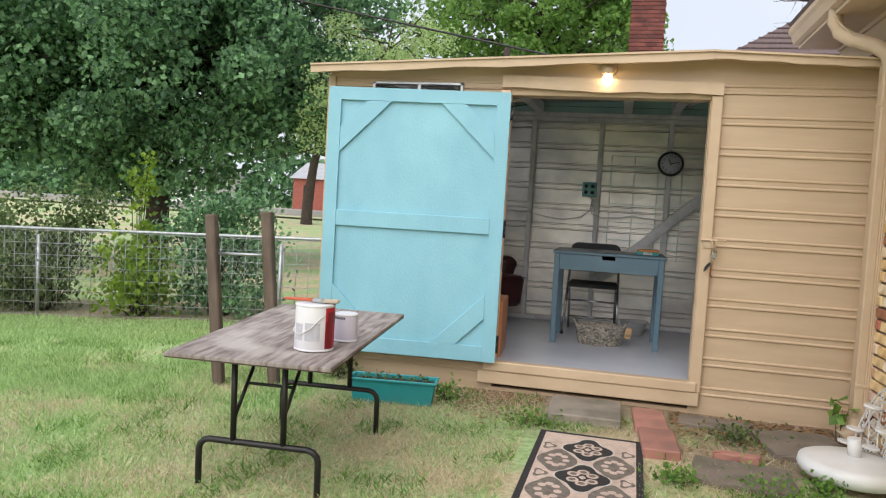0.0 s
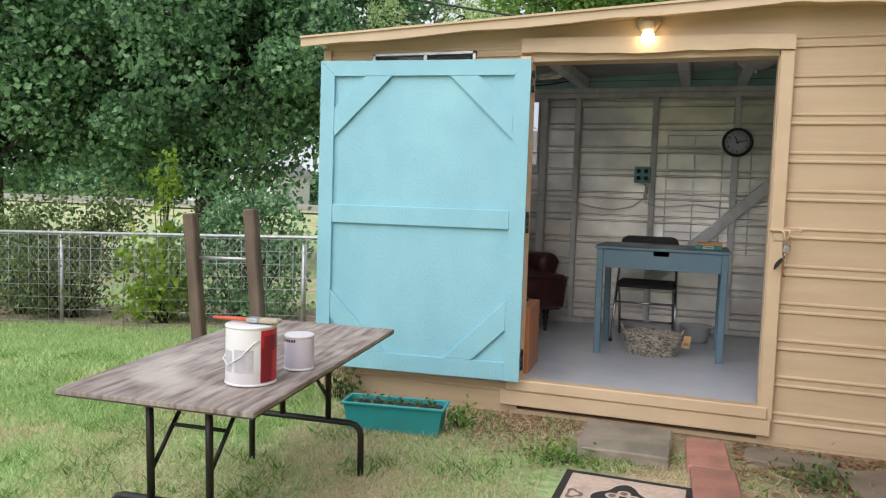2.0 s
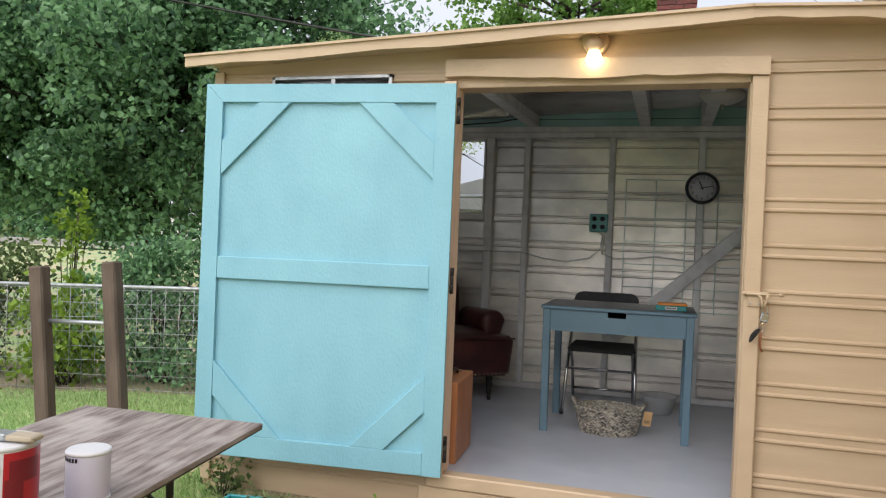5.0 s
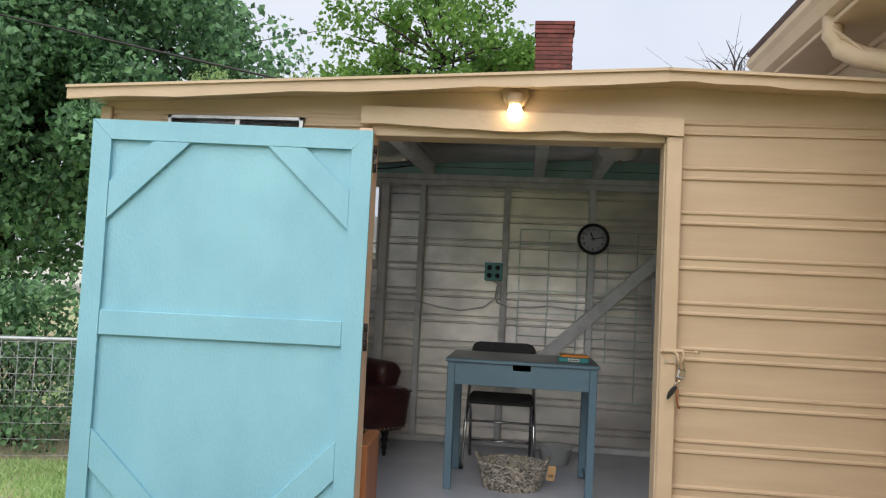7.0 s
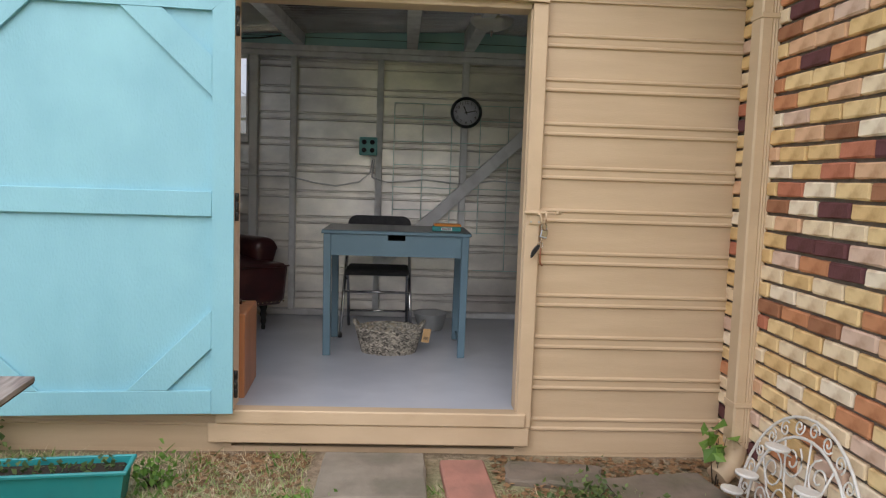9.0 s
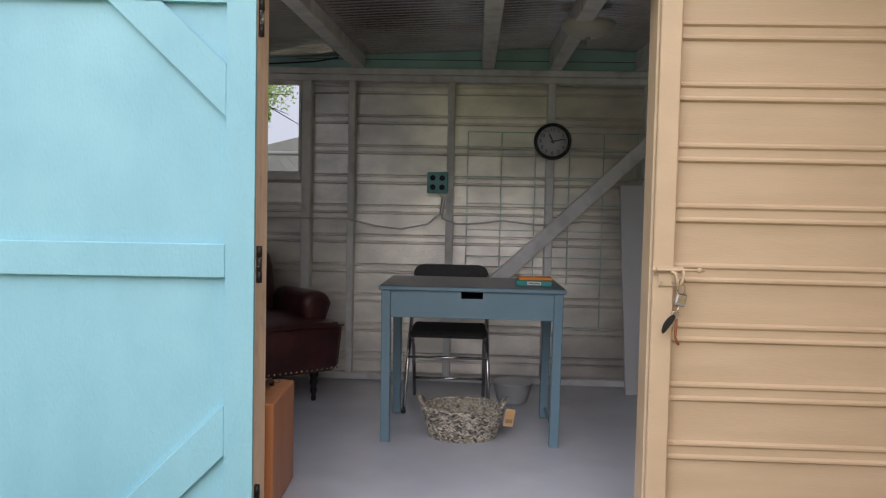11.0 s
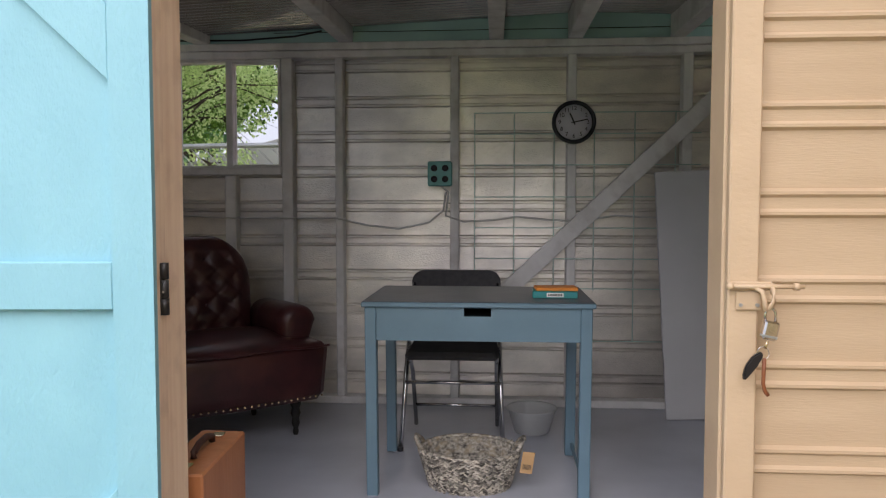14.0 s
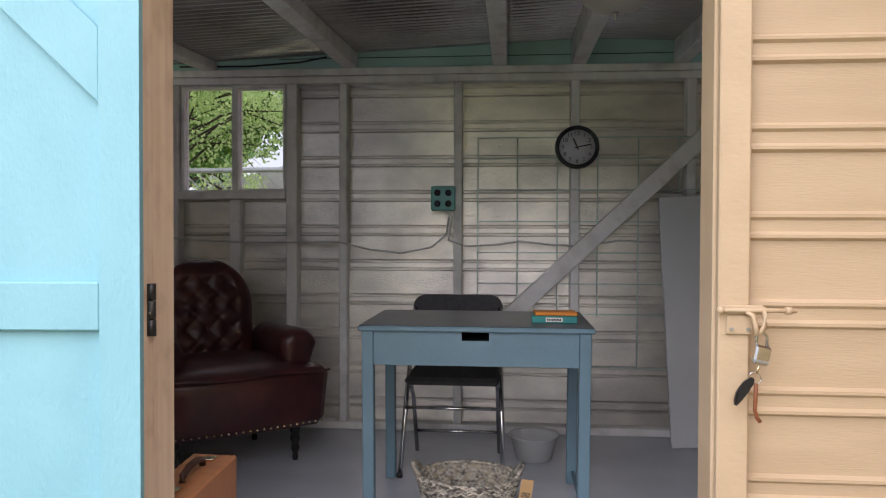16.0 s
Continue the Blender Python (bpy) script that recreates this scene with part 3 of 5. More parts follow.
# back window
wi = new("window_2"); wi.matrix_basis = INNER; structure(wi, "two pane slider with a grey frame, trees beyond", "window")
for lo, hi in (((B0, 8.370, BZ1 - 0.014), (B1, 8.450, BZ1)), ((B0, 8.370, BZ0), (B1, 8.450, BZ0 + 0.012)), ((B0, 8.372, BZ0), (B0 + 0.016, 8.448, BZ1)),
               ((B1 - 0.016, 8.372, BZ0), (B1, 8.448, BZ1)), ((-1.040, 8.368, BZ0), (-1.004, 8.446, BZ1)),
               ((-1.004, 8.380, BZ1 - 0.024), (B1 - 0.016, 8.420, BZ1 - 0.014)), ((-1.004, 8.380, BZ0 + 0.012), (B1 - 0.016, 8.420, BZ0 + 0.020))):
    box("frame", lo, hi, STUDW, wi, 0.003)
for a, b in ((B0 + 0.016, -1.040), (-1.004, B1 - 0.016)):
    box("pane", (a, 8.410, BZ0 + 0.012), (b, 8.414, BZ1 - 0.014), GLASS, wi, 0).visible_shadow = False
box("sill", (-1.395, 8.332, 1.517), (-0.72, 8.425, BZ0), STUDW, wi, 0.004)

# floor
bm = bmesh.new()
put_prism(bm, [(6.02, 0.05), (REAR, 0.05), (REAR, floor_z(REAR)), (6.02, floor_z(6.02))], LEFT, RIGHT, "x")
structure(done(bm, "floor", FLOORM), "grey painted plywood floor with scuffs", "floor")

# roof: corrugated sheet, rafters, fascia
bm = bmesh.new()
ny = 50 * 6
cols = [-1.75, APEX, 1.94]
grid = [[bm.verts.new((x, 5.84 + 3.22 * j / ny, roof_z(x, 5.84 + 3.22 * j / ny) + 0.017 * math.sin(2 * math.pi * j / 6))) for j in range(ny + 1)] for x in cols]
for i in range(2):
    for j in range(ny):
        bm.faces.new((grid[i][j], grid[i + 1][j], grid[i + 1][j + 1], grid[i][j + 1])).smooth = True
sheet = done(bm, "ceiling", ROOFIN)
sheet.modifiers.new("thickness", "SOLIDIFY").thickness = -0.006
structure(sheet, "corrugated grey metal roof sheet seen from below", "ceiling")
rf = new("roof_frame"); structure(rf, "grey white painted rafters under the roof sheet", "rafters")
for x in (-1.311, -0.444, 0.449, 0.906, 1.491):
    bm = bmesh.new()
    za, zb = roof_z(x, 6.03) - 0.012, roof_z(x, 8.72) - 0.012
    put_box(bm, (x - 0.042, 6.03, 0), (x + 0.044, 8.698, 1), 0)
    for v in bm.verts:
        v.co.z = (za if v.co.y < 7 else zb) if v.co.z > 0.5 else min(2.312, (za if v.co.y < 7 else zb) - 0.06)
    bmesh.ops.bevel(bm, geom=bm.edges[:], offset=0.005, segments=1, affect="EDGES")
    done(bm, "rafter", STUDW, rf)
fa = new("fascia"); structure(fa, "tan fascia boards along the low shed roof", "trim")
for xa, xb, h in ((-1.755, APEX + 0.003, 0.062), (APEX, 1.935, 0.055)):
    bm = bmesh.new()
    za, zb = roof_z(xa, 5.84) + 0.016, roof_z(xb, 5.84) + 0.016
    n = 10
    top = [(xa + (xb - xa) * i / n, za + (zb - za) * i / n + 0.004 * math.sin(i * 2.1)) for i in range(n + 1)]
    put_prism(bm, top + [(x, z - h + 0.003 * math.sin(x * 7)) for x, z in top[::-1]], 5.828 if xa < 0 else 5.832, 5.85)
    done(bm, "fascia_board", TAN, fa)
    bm = bmesh.new()
    put_prism(bm, [(xa, za), (xb, zb), (xb, zb - 0.012), (xa, za - 0.012)], 5.815, 5.87)
    done(bm, "drip_edge", TAN, fa)
    bm = bmesh.new()
    put_prism(bm, [(max(xa, LEFT), roof_z(max(xa, LEFT), 6) - 0.016), (xb, roof_z(xb, 6) - 0.016), (xb, roof_z(xb, 6) - 0.028), (max(xa, LEFT), roof_z(max(xa, LEFT), 6) - 0.028)], 5.85, 5.998)
    done(bm, "soffit", TAN, fa)

# door frame
df = new("door_frame"); structure(df, "tan painted boards round the shed doorway", "door frame")
bm = bmesh.new()
n = 14
bot = [(-0.395 + 1.43 * i / n, 2.108 + (-0.010 if 3 < i < 9 else 0) - 0.020 * i / n + 0.004 * math.sin(i * 1.7)) for i in range(n + 1)]
put_prism(bm, bot + [(1.035, 2.163), (-0.395, 2.190)], 5.945, 5.985)
done(bm, "header_board", TAN, df)
box("head_jamb", (DOOR_L, 5.99, 2.062), (DOOR_R, 6.12, 2.115), TAN, df)
box("side_trim", (DOOR_R, 5.958, 0.15), (1.036, 5.984, 2.084), TAN, df)
box("side_jamb", (DOOR_R - 0.006, 5.985, FLOOR), (DOOR_R + 0.03, 6.10, 2.063), TAN, df)
box("hinge_jamb", (DOOR_L - 0.05, 5.955, FLOOR - 0.02), (DOOR_L + 0.012, 6.10, 2.09), PINE, df)
box("threshold", (DOOR_L - 0.06, 5.945, 0.152), (1.01, 6.025, FLOOR + 0.003), TAN, df, 0.006)
box("kick_board", (-0.45, 5.955, 0.06), (1.03, 5.984, 0.15), TAN, df, 0.005)


# door leaf
def door_leaf():
    W, H, T = 1.265, 1.842, 0.085
    dx, dy = -1.596 + 0.322, 5.775 - 5.886
    e = thing("shed_door", Matrix.Translation((-0.322, 5.886, 0.220)) @ Matrix.Rotation(math.atan2(-dy, -dx), 4, "Z"),
              "aqua blue plywood shed door with corner braces, swung wide open", "door")
    # local x runs from -W (free edge) to 0 (hinge edge); y 0 is the visible face
    box("panel", (-W + 0.01, 0.022, 0.01), (-0.01, 0.05, H - 0.01), AQUA, e, 0.003)
    bm = bmesh.new()
    sl, sr, rt, rb = 0.088, 0.092, 0.088, 0.105
    put_prism(bm, [(-W, 0), (-W + sl, 0.0), (-W + sl, H - rt), (-W, H)], 0, 0.0215); done(bm, "stile", AQUA, e)
    bm = bmesh.new(); put_prism(bm, [(-sr, 0), (0, 0), (0, H), (-sr, H - rt)], 0, 0.0215); done(bm, "stile", AQUA, e)
    bm = bmesh.new(); put_prism(bm, [(-W + 0.002, H), (0, H), (-sr - 0.002, H - rt), (-W + sl + 0.002, H - rt)], 0.0005, 0.021); done(bm, "rail", AQUA, e)
    box("rail", (-W + sl + 0.001, 0.001, 0), (-sr - 0.001, 0.021, rb), AQUA, e, 0.002)
    box("rail", (-W + sl + 0.001, 0.001, 0.878), (-sr - 0.001, 0.021, 0.988), AQUA, e, 0.003)
    L, R, T0, B0_ = -W + sl + 0.001, -sr - 0.001, H - rt - 0.001, rb + 0.001
    w = 0.17
    for poly in ([(L, T0 - 0.36), (L, T0 - 0.36 + w), (L + 0.36 - w, T0), (L + 0.36, T0)],
                 [(R, T0 - 0.36), (R, T0 - 0.36 + w), (R - 0.375 + w, T0), (R - 0.375, T0)],
                 [(L, B0_ + 0.36), (L, B0_ + 0.36 - w), (L + 0.36 - w, B0_), (L + 0.36, B0_)],
                 [(R, B0_ + 0.36), (R, B0_ + 0.36 - w), (R - 0.36 + w, B0_), (R - 0.36, B0_)]):
        bm = bmesh.new(); put_prism(bm, poly, 0.002, 0.0215)
        bmesh.ops.bevel(bm, geom=bm.edges[:], offset=0.002, segments=1, affect="EDGES")
        done(bm, "corner_brace", AQUA, e)
    box("edge_board", (-0.026, 0.0218, 0), (-0.001, T, H), PINE, e, 0.003, label="bare pine edge of the door")
    box("edge_board", (-W, 0.0218, 0), (-W + 0.026, T, H), TAN, e, 0.003)
    box("back_rail", (-W + 0.026, 0.05, H - 0.09), (-0.026, T, H), TAN, e, 0.003)
    box("back_rail", (-W + 0.026, 0.05, 0), (-0.026, T, 0.09), TAN, e, 0.003)
    for z in (0.06, 0.86, H - 0.18):
        bm = bmesh.new()
        for dz in (0, 0.084):
            put_tube(bm, [(0.006, 0.052, z + dz), (0.006, 0.052, z + dz + 0.038)], 0.0105, 8)
        put_box(bm, (-0.0005, 0.040, z), (0.003, 0.066, z + 0.122), 0.001)
        done(bm, "hinge", BLACK, e, "worn black hinge")
        tube("hinge_knuckle", [(0.006, 0.052, z + 0.040), (0.006, 0.052, z + 0.082)], 0.0100, CHIPPED, e, label="hinge knuckle with chipped black paint")


door_leaf()


# hasp with padlock and keys
def hasp():
    e = thing("door_latch", pose(1.010, 5.956, 1.134), "tan painted sliding latch with padlock and keys", "latch")
    box("plate", (-0.026, -0.006, -0.032), (0.030, 0, 0.010), TAN, e, 0.002)
    box("plate", (-0.040, -0.008, 0.012), (0.052, -0.0005, 0.032), TAN, e, 0.002)
    for x, z in ((-0.016, -0.020), (0.020, -0.020), (0.034, 0.022), (-0.028, 0.022)):
        tube("screw_head", [(x, -0.004, z), (x, -0.011, z)], 0.0042, STEEL, e)
    tube("bolt", [(-0.05, -0.014, 0.022), (0.118, -0.014, 0.022)], 0.0052, TAN, e)
    for x in (-0.048, 0.095): tube("bolt_collar", [(x, -0.014, 0.022), (x + 0.012, -0.014, 0.022)], 0.0085, TAN, e, 10)
    tube("staple", [(0.010, -0.006, 0.020), (0.024, -0.026, 0.012), (0.028, -0.03, -0.012), (0.030, -0.03, -0.030)], 0.0055, TAN, e)
    tube("staple", [(0.052, -0.006, 0.026), (0.047, -0.026, 0.010), (0.048, -0.03, -0.010), (0.036, -0.03, -0.028)], 0.0055, TAN, e)
    tube("shackle", [(0.030, -0.03, -0.056)] + [(0.041 + 0.011 * math.cos(radians(a)), -0.03, -0.036 + 0.012 * math.sin(radians(a))) for a in range(180, -1, -30)] + [(0.052, -0.03, -0.056)], 0.0032, CHROME, e)
    tilt = pose(0.041, -0.03, -0.072, 0, 12, 0)
    box("padlock_body", (-0.016, -0.010, -0.022), (0.016, 0.010, 0.020), CHROME, e, 0.004, label="small steel padlock", m=tilt)
    box("padlock_band", (-0.0165, -0.0108, -0.019), (0.0165, 0.0108, -0.009), STEEL, e, 0.003, m=tilt)
    tube("key_ring", [(0.026 + 0.013 * math.cos(radians(a)), -0.034 + 0.004 * math.sin(radians(a)), -0.122 + 0.013 * math.sin(radians(a))) for a in range(0, 361, 30)], 0.0013, CHROME, e)
    tube("key", [(0.034, -0.034, -0.095), (0.030, -0.034, -0.112)], 0.003, BRASS, e, 6)
    bm = bmesh.new(); put_prism(bm, [(0.022, -0.118), (0.004, -0.128), (-0.012, -0.150), (-0.018, -0.176), (-0.014, -0.184), (-0.002, -0.172), (0.012, -0.152), (0.026, -0.130)], -0.040, -0.028)
    bmesh.ops.bevel(bm, geom=bm.edges[:], offset=0.003, segments=2, affect="EDGES"); done(bm, "key_fob", BLACKP, e, "black key fob")
    tube("strap", [(0.028, -0.036, -0.133), (0.027, -0.037, -0.165), (0.026, -0.037, -0.19), (0.031, -0.036, -0.207), (0.038, -0.035, -0.216)], 0.0045, DSTRAP, e, label="brown leather strap")


hasp()

# porch lamp
e = thing("porch_lamp", pose(0.302, 5.985, 2.253), "tan round porch lamp with a lit bare bulb", "lamp")
bm = bmesh.new(); put_lathe(bm, [(0.001, 0.045), (0.055, 0.045), (0.060, 0.03), (0.060, 0.0), (0.052, -0.006)], 24)
done(bm, "base", TAN, e, m=Matrix.Rotation(radians(90), 4, "X") @ Matrix.Translation((0, 0, 0)))
lathe("socket", [(0.038, -0.005), (0.042, -0.03), (0.03, -0.05), (0.024, -0.055)], TAN, e, (0, -0.07, 0.0))
lathe("bulb", [(0.018, -0.05), (0.026, -0.062), (0.034, -0.085), (0.033, -0.10), (0.024, -0.117), (0.001, -0.124)], BULB, e, (0, -0.07, 0.0), label="lit warm white bulb")
box("arm", (-0.02, -0.075, -0.012), (0.02, -0.03, 0.018), TAN, e)


# ---- house: brick wall, eave, downspout ----
hw = new("house_wall"); structure(hw, "mixed cream, yellow and red brick wall", "wall")
box("mortar_bed", (1.962, -6, -0.3), (2.15, 6.9, 2.60), MORTAR, hw, 0)
HB = new("house_eave"); structure(HB, "tan eave with gutter, soffit and frieze board", "eave")
box("frieze_board", (1.925, -6, 2.392), (1.965, 6.9, 2.60), TAN, HB, 0.004)
box("soffit_board", (1.65, -6, 2.60), (2.1, 6.95, 2.622), TAN, HB, 0.003)
box("soffit_strip", (1.905, -6, 2.57), (1.925, 6.9, 2.60), TAN, HB, 0.003)
bm = bmesh.new(); put_prism(bm, [(1.67, 2.63), (1.62, 2.645), (1.60, 2.70), (1.58, 2.72), (1.58, 2.755), (1.67, 2.755)], -6, 7.0, "y"); done(bm, "gutter", TAN, HB)
bm = bmesh.new(); put_prism(bm, [(1.60, 2.757), (4.6, 4.3), (4.6, 4.34), (1.57, 2.785)], -6, 6.98, "y"); done(bm, "roof_slope", SHINGLE, HB)
bm = bmesh.new(); put_prism(bm, [(1.67, 2.625), (2.1, 2.625), (4.6, 2.625), (4.6, 4.29), (1.67, 2.76)], 6.91, 6.95, "y"); done(bm, "gable_end", TAN, HB)


def downspout():
    e = thing("downspout", pose(1.90, 5.72, 0), "tan fluted metal downspout strapped to the brick", "downspout")
    bm = bmesh.new()
    put_prism(bm, [(-0.025, -0.048), (0.012, -0.048), (0.018, -0.044), (0.024, -0.048), (0.030, -0.044), (0.036, -0.048), (0.042, -0.044), (0.05, -0.048), (0.06, -0.04), (0.06, 0.04), (0.05, 0.048), (-0.025, 0.048), (-0.033, 0.04), (-0.033, -0.04)], 0.17, 2.24, "z")
    done(bm, "pipe", TAN, e)
    bm = bmesh.new()
    pts = [(0.01, 0, 2.16), (0.01, 0, 2.25), (-0.005, 0.02, 2.32), (-0.05, 0.08, 2.37), (-0.15, 0.19, 2.43), (-0.21, 0.26, 2.49), (-0.235, 0.29, 2.56), (-0.235, 0.29, 2.66)]
    put_tube(bm, pts, 0.046, 12)
    for q in range(7):
        a = Vector(pts[4]).lerp(Vector(pts[6]), q / 6)
        put_tube(bm, [a + Vector((-0.004, 0, -0.003)), a + Vector((0.004, 0, 0.004))], 0.0495, 12)
    done(bm, "elbow", TAN, e)
    bm = bmesh.new(); put_tube(bm, [(0.012, 0, 0.20), (0.012, 0, 0.15), (-0.02, -0.02, 0.09), (-0.09, -0.05, 0.04)], 0.052, 10); done(bm, "foot", TAN, e)
    for z in (0.35, 2.0):
        box("strap", (-0.036, -0.052, z), (0.08, 0.052, z + 0.022), TAN, e, 0.002)


downspout()


# ---- things in the shed ----
def desk():
    e = thing("writing_desk", pose(-0.065, 7.143, floor_z(7.3)), "slate blue painted wooden desk with one drawer on the floor", "desk")
    W, D, H = 0.890, 0.60, 0.782
    bm = bmesh.new(); put_box(bm, (-0.012, -0.012, H - 0.022), (W + 0.012, D, H - 0.002), 0.004); done(bm, "top_edge", SLATE, e)
    box("top", (-0.008, -0.008, H - 0.002), (W + 0.008, D - 0.004, H + 0.001), SLATETOP, e, 0.001, label="dark worn desk top")
    for x, y in ((0, 0), (W - 0.045, 0), (0.0, D - 0.05), (W - 0.045, D - 0.05)):
        bm = bmesh.new(); put_box(bm, (x, y, 0), (x + 0.045, y + 0.045, H - 0.022), 0.003)
        for v in bm.verts:
            if v.co.z < 0.1: v.co.x += 0.006 if x < 0.2 else -0.006
        done(bm, "leg", SLATE, e)
    s0, s1, z0, b = 0.392, 0.498, H - 0.058, H - 0.155
    bm = bmesh.new()
    put_prism(bm, [(0.047, b), (W - 0.047, b), (W - 0.047, H - 0.024), (s1, H - 0.024), (s1, z0), (s0, z0), (s0, H - 0.024), (0.047, H - 0.024)], 0.006, 0.024)
    done(bm, "drawer_front", SLATE, e)
    box("drawer_body", (0.06, 0.026, b + 0.01), (W - 0.06, D - 0.05, H - 0.06), BLACK, e, 0.002)
    for x in (0.012, W - 0.03):
        box("apron", (x, 0.046, b + 0.02), (x + 0.018, D - 0.052, H - 0.023), SLATE, e, 0.002)
    box("apron", (0.046, D - 0.03, b + 0.02), (W - 0.046, D - 0.012, H - 0.023), SLATE, e, 0.002)
    box("stretcher", (W - 0.03, 0.046, 0.05), (W - 0.018, D - 0.052, 0.062), SLATE, e, 0.002)


desk()


def books():
    zt = floor_z(7.3) + 0.784
    m = pose(0.692, 7.33, zt, 0, 0, -2) @ Matrix.Scale(1.06, 4)
    e = thing("card_box", m, "teal card box with a small white label on the desk", "box")
    box("body", (-0.085, -0.055, 0), (0.085, 0.055, 0.026), TEALB, e, 0.002)
    box("label", (-0.032, -0.0562, 0.005), (0.032, -0.0551, 0.021), WHITEM, e, 0, label="small white label")
    bm = bmesh.new()
    for i in range(9): put_box(bm, (-0.027 + 0.006 * i, -0.0568, 0.009), (-0.0225 + 0.006 * i, -0.0563, 0.017))
    done(bm, "print", BLACKP, e)
    f = thing("orange_book", Matrix.Translation((0, 0, 0.0282)) @ m @ pose(0.004, 0.01, 0, 0, 0, 5), "thin orange book lying on the teal box", "book")
    box("cover", (-0.08, -0.05, 0), (0.08, 0.05, 0.013), ORANGEB, f, 0.002)


books()


def folding_chair():
    e = thing("folding_chair", pose(0.243, 7.95, floor_z(7.95)) @ Matrix.Scale(1.04, 4), "chrome folding chair with charcoal fabric seat and back", "chair")
    seat = bmesh.new()
    put_box(seat, (-0.215, -0.20, 0.425), (0.215, 0.19, 0.462), 0.016); done(seat, "seat", FABRIC, e)
    bm = bmesh.new()
    out = arc(-0.165, 0.745, 0.06, 90, 180, 6) + [(-0.225, 0.62), (0.225, 0.62)] + arc(0.165, 0.745, 0.06, 0, 90, 6)
    put_prism(bm, out, 0.20, 0.232)
    bmesh.ops.bevel(bm, geom=bm.edges[:], offset=0.006, segments=2, affect="EDGES")
    done(bm, "backrest", FABRIC, e)
    for s in (-1, 1):
        tube("leg", [(s * 0.235, -0.20, 0.0), (s * 0.222, -0.05, 0.36), (s * 0.213, 0.20, 0.74)], 0.0115, CHROME, e, 10)
        tube("leg", [(s * 0.21, 0.26, 0.0), (s * 0.205, 0.06, 0.32), (s * 0.205, -0.08, 0.43)], 0.0105, CHROME, e, 10)
        lathe("foot_cap", [(0.014, 0), (0.015, 0.025)], BLACKP, e, (s * 0.235, -0.20, 0), 10)
    tube("crossbar", [(-0.226, -0.09, 0.30), (0.226, -0.09, 0.30)], 0.008, CHROME, e, 8)
    tube("crossbar", [(-0.205, 0.19, 0.12), (0.205, 0.19, 0.12)], 0.008, CHROME, e, 8)


folding_chair()


def basket():
    e = thing("woven_basket", pose(0.345, 7.30, floor_z(7.3)) @ Matrix.Diagonal((0.98, 1.0, 0.68, 1)), "oval basket woven from grey printed paper, with loop handles", "basket")
    bm = bmesh.new()
    put_lathe(bm, [(0.001, 0.004), (0.15, 0.004), (0.16, 0.02), (0.203, 0.225), (0.197, 0.225), (0.15, 0.03), (0.001, 0.02)], 32, (0, 0, 0), 1, 0.8)
    done(bm, "shell", WICKA, e)
    bm = bmesh.new()
    r = random.Random(4)
    for row in range(22):
        z = 0.006 + 0.0106 * row
        rad = 0.162 + (0.207 - 0.162) * row / 21
        for k in range(62):
            a0 = 2 * math.pi * (k + 0.5 * (row % 2) + r.uniform(-.4, .4)) / 62
            pts = []
            for q in range(4):
                a = a0 + q * 0.04
                w = rad + 0.004 + 0.007 * math.sin(math.pi * q / 3)
                pts.append((w * math.cos(a), 0.8 * w * math.sin(a), z + 0.020 * (q / 3 - 0.5) * (1 if (k + row) % 2 else -1) + r.uniform(-.003, .003)))
            put_tube(bm, pts, 0.0046, 4)
    done(bm, "weave", WEAVE, e)
    bm = bmesh.new()
    put_tube(bm, [(0.205 * math.cos(radians(a)), 0.164 * math.sin(radians(a)), 0.232 + 0.004 * math.sin(a)) for a in range(0, 360, 12)], 0.012, 6, True)
    done(bm, "rim", WICKA, e)
    for s in (-1, 1):
        bm = bmesh.new()
        put_tube(bm, [(s * 0.19, -0.055, 0.215), (s * 0.212, -0.045, 0.265), (s * 0.225, -0.02, 0.295), (s * 0.228, 0.02, 0.295), (s * 0.212, 0.045, 0.265), (s * 0.19, 0.055, 0.215)], 0.011, 7)
        done(bm, "handle", WICKA, e)
    box("tag", (0.195, -0.075, 0.14), (0.245, -0.073, 0.27), CARD, e, 0.0005, label="kraft card tag", m=pose(0, 0, 0, 0, 6, 0))
    bm = bmesh.new()
    for i in range(7): put_box(bm, (0.204 + 0.005 * i, -0.0765, 0.165), (0.2065 + 0.005 * i, -0.0755, 0.195))
    done(bm, "print", BLACKP, e, m=pose(0, 0, 0, 0, 6, 0))


basket()


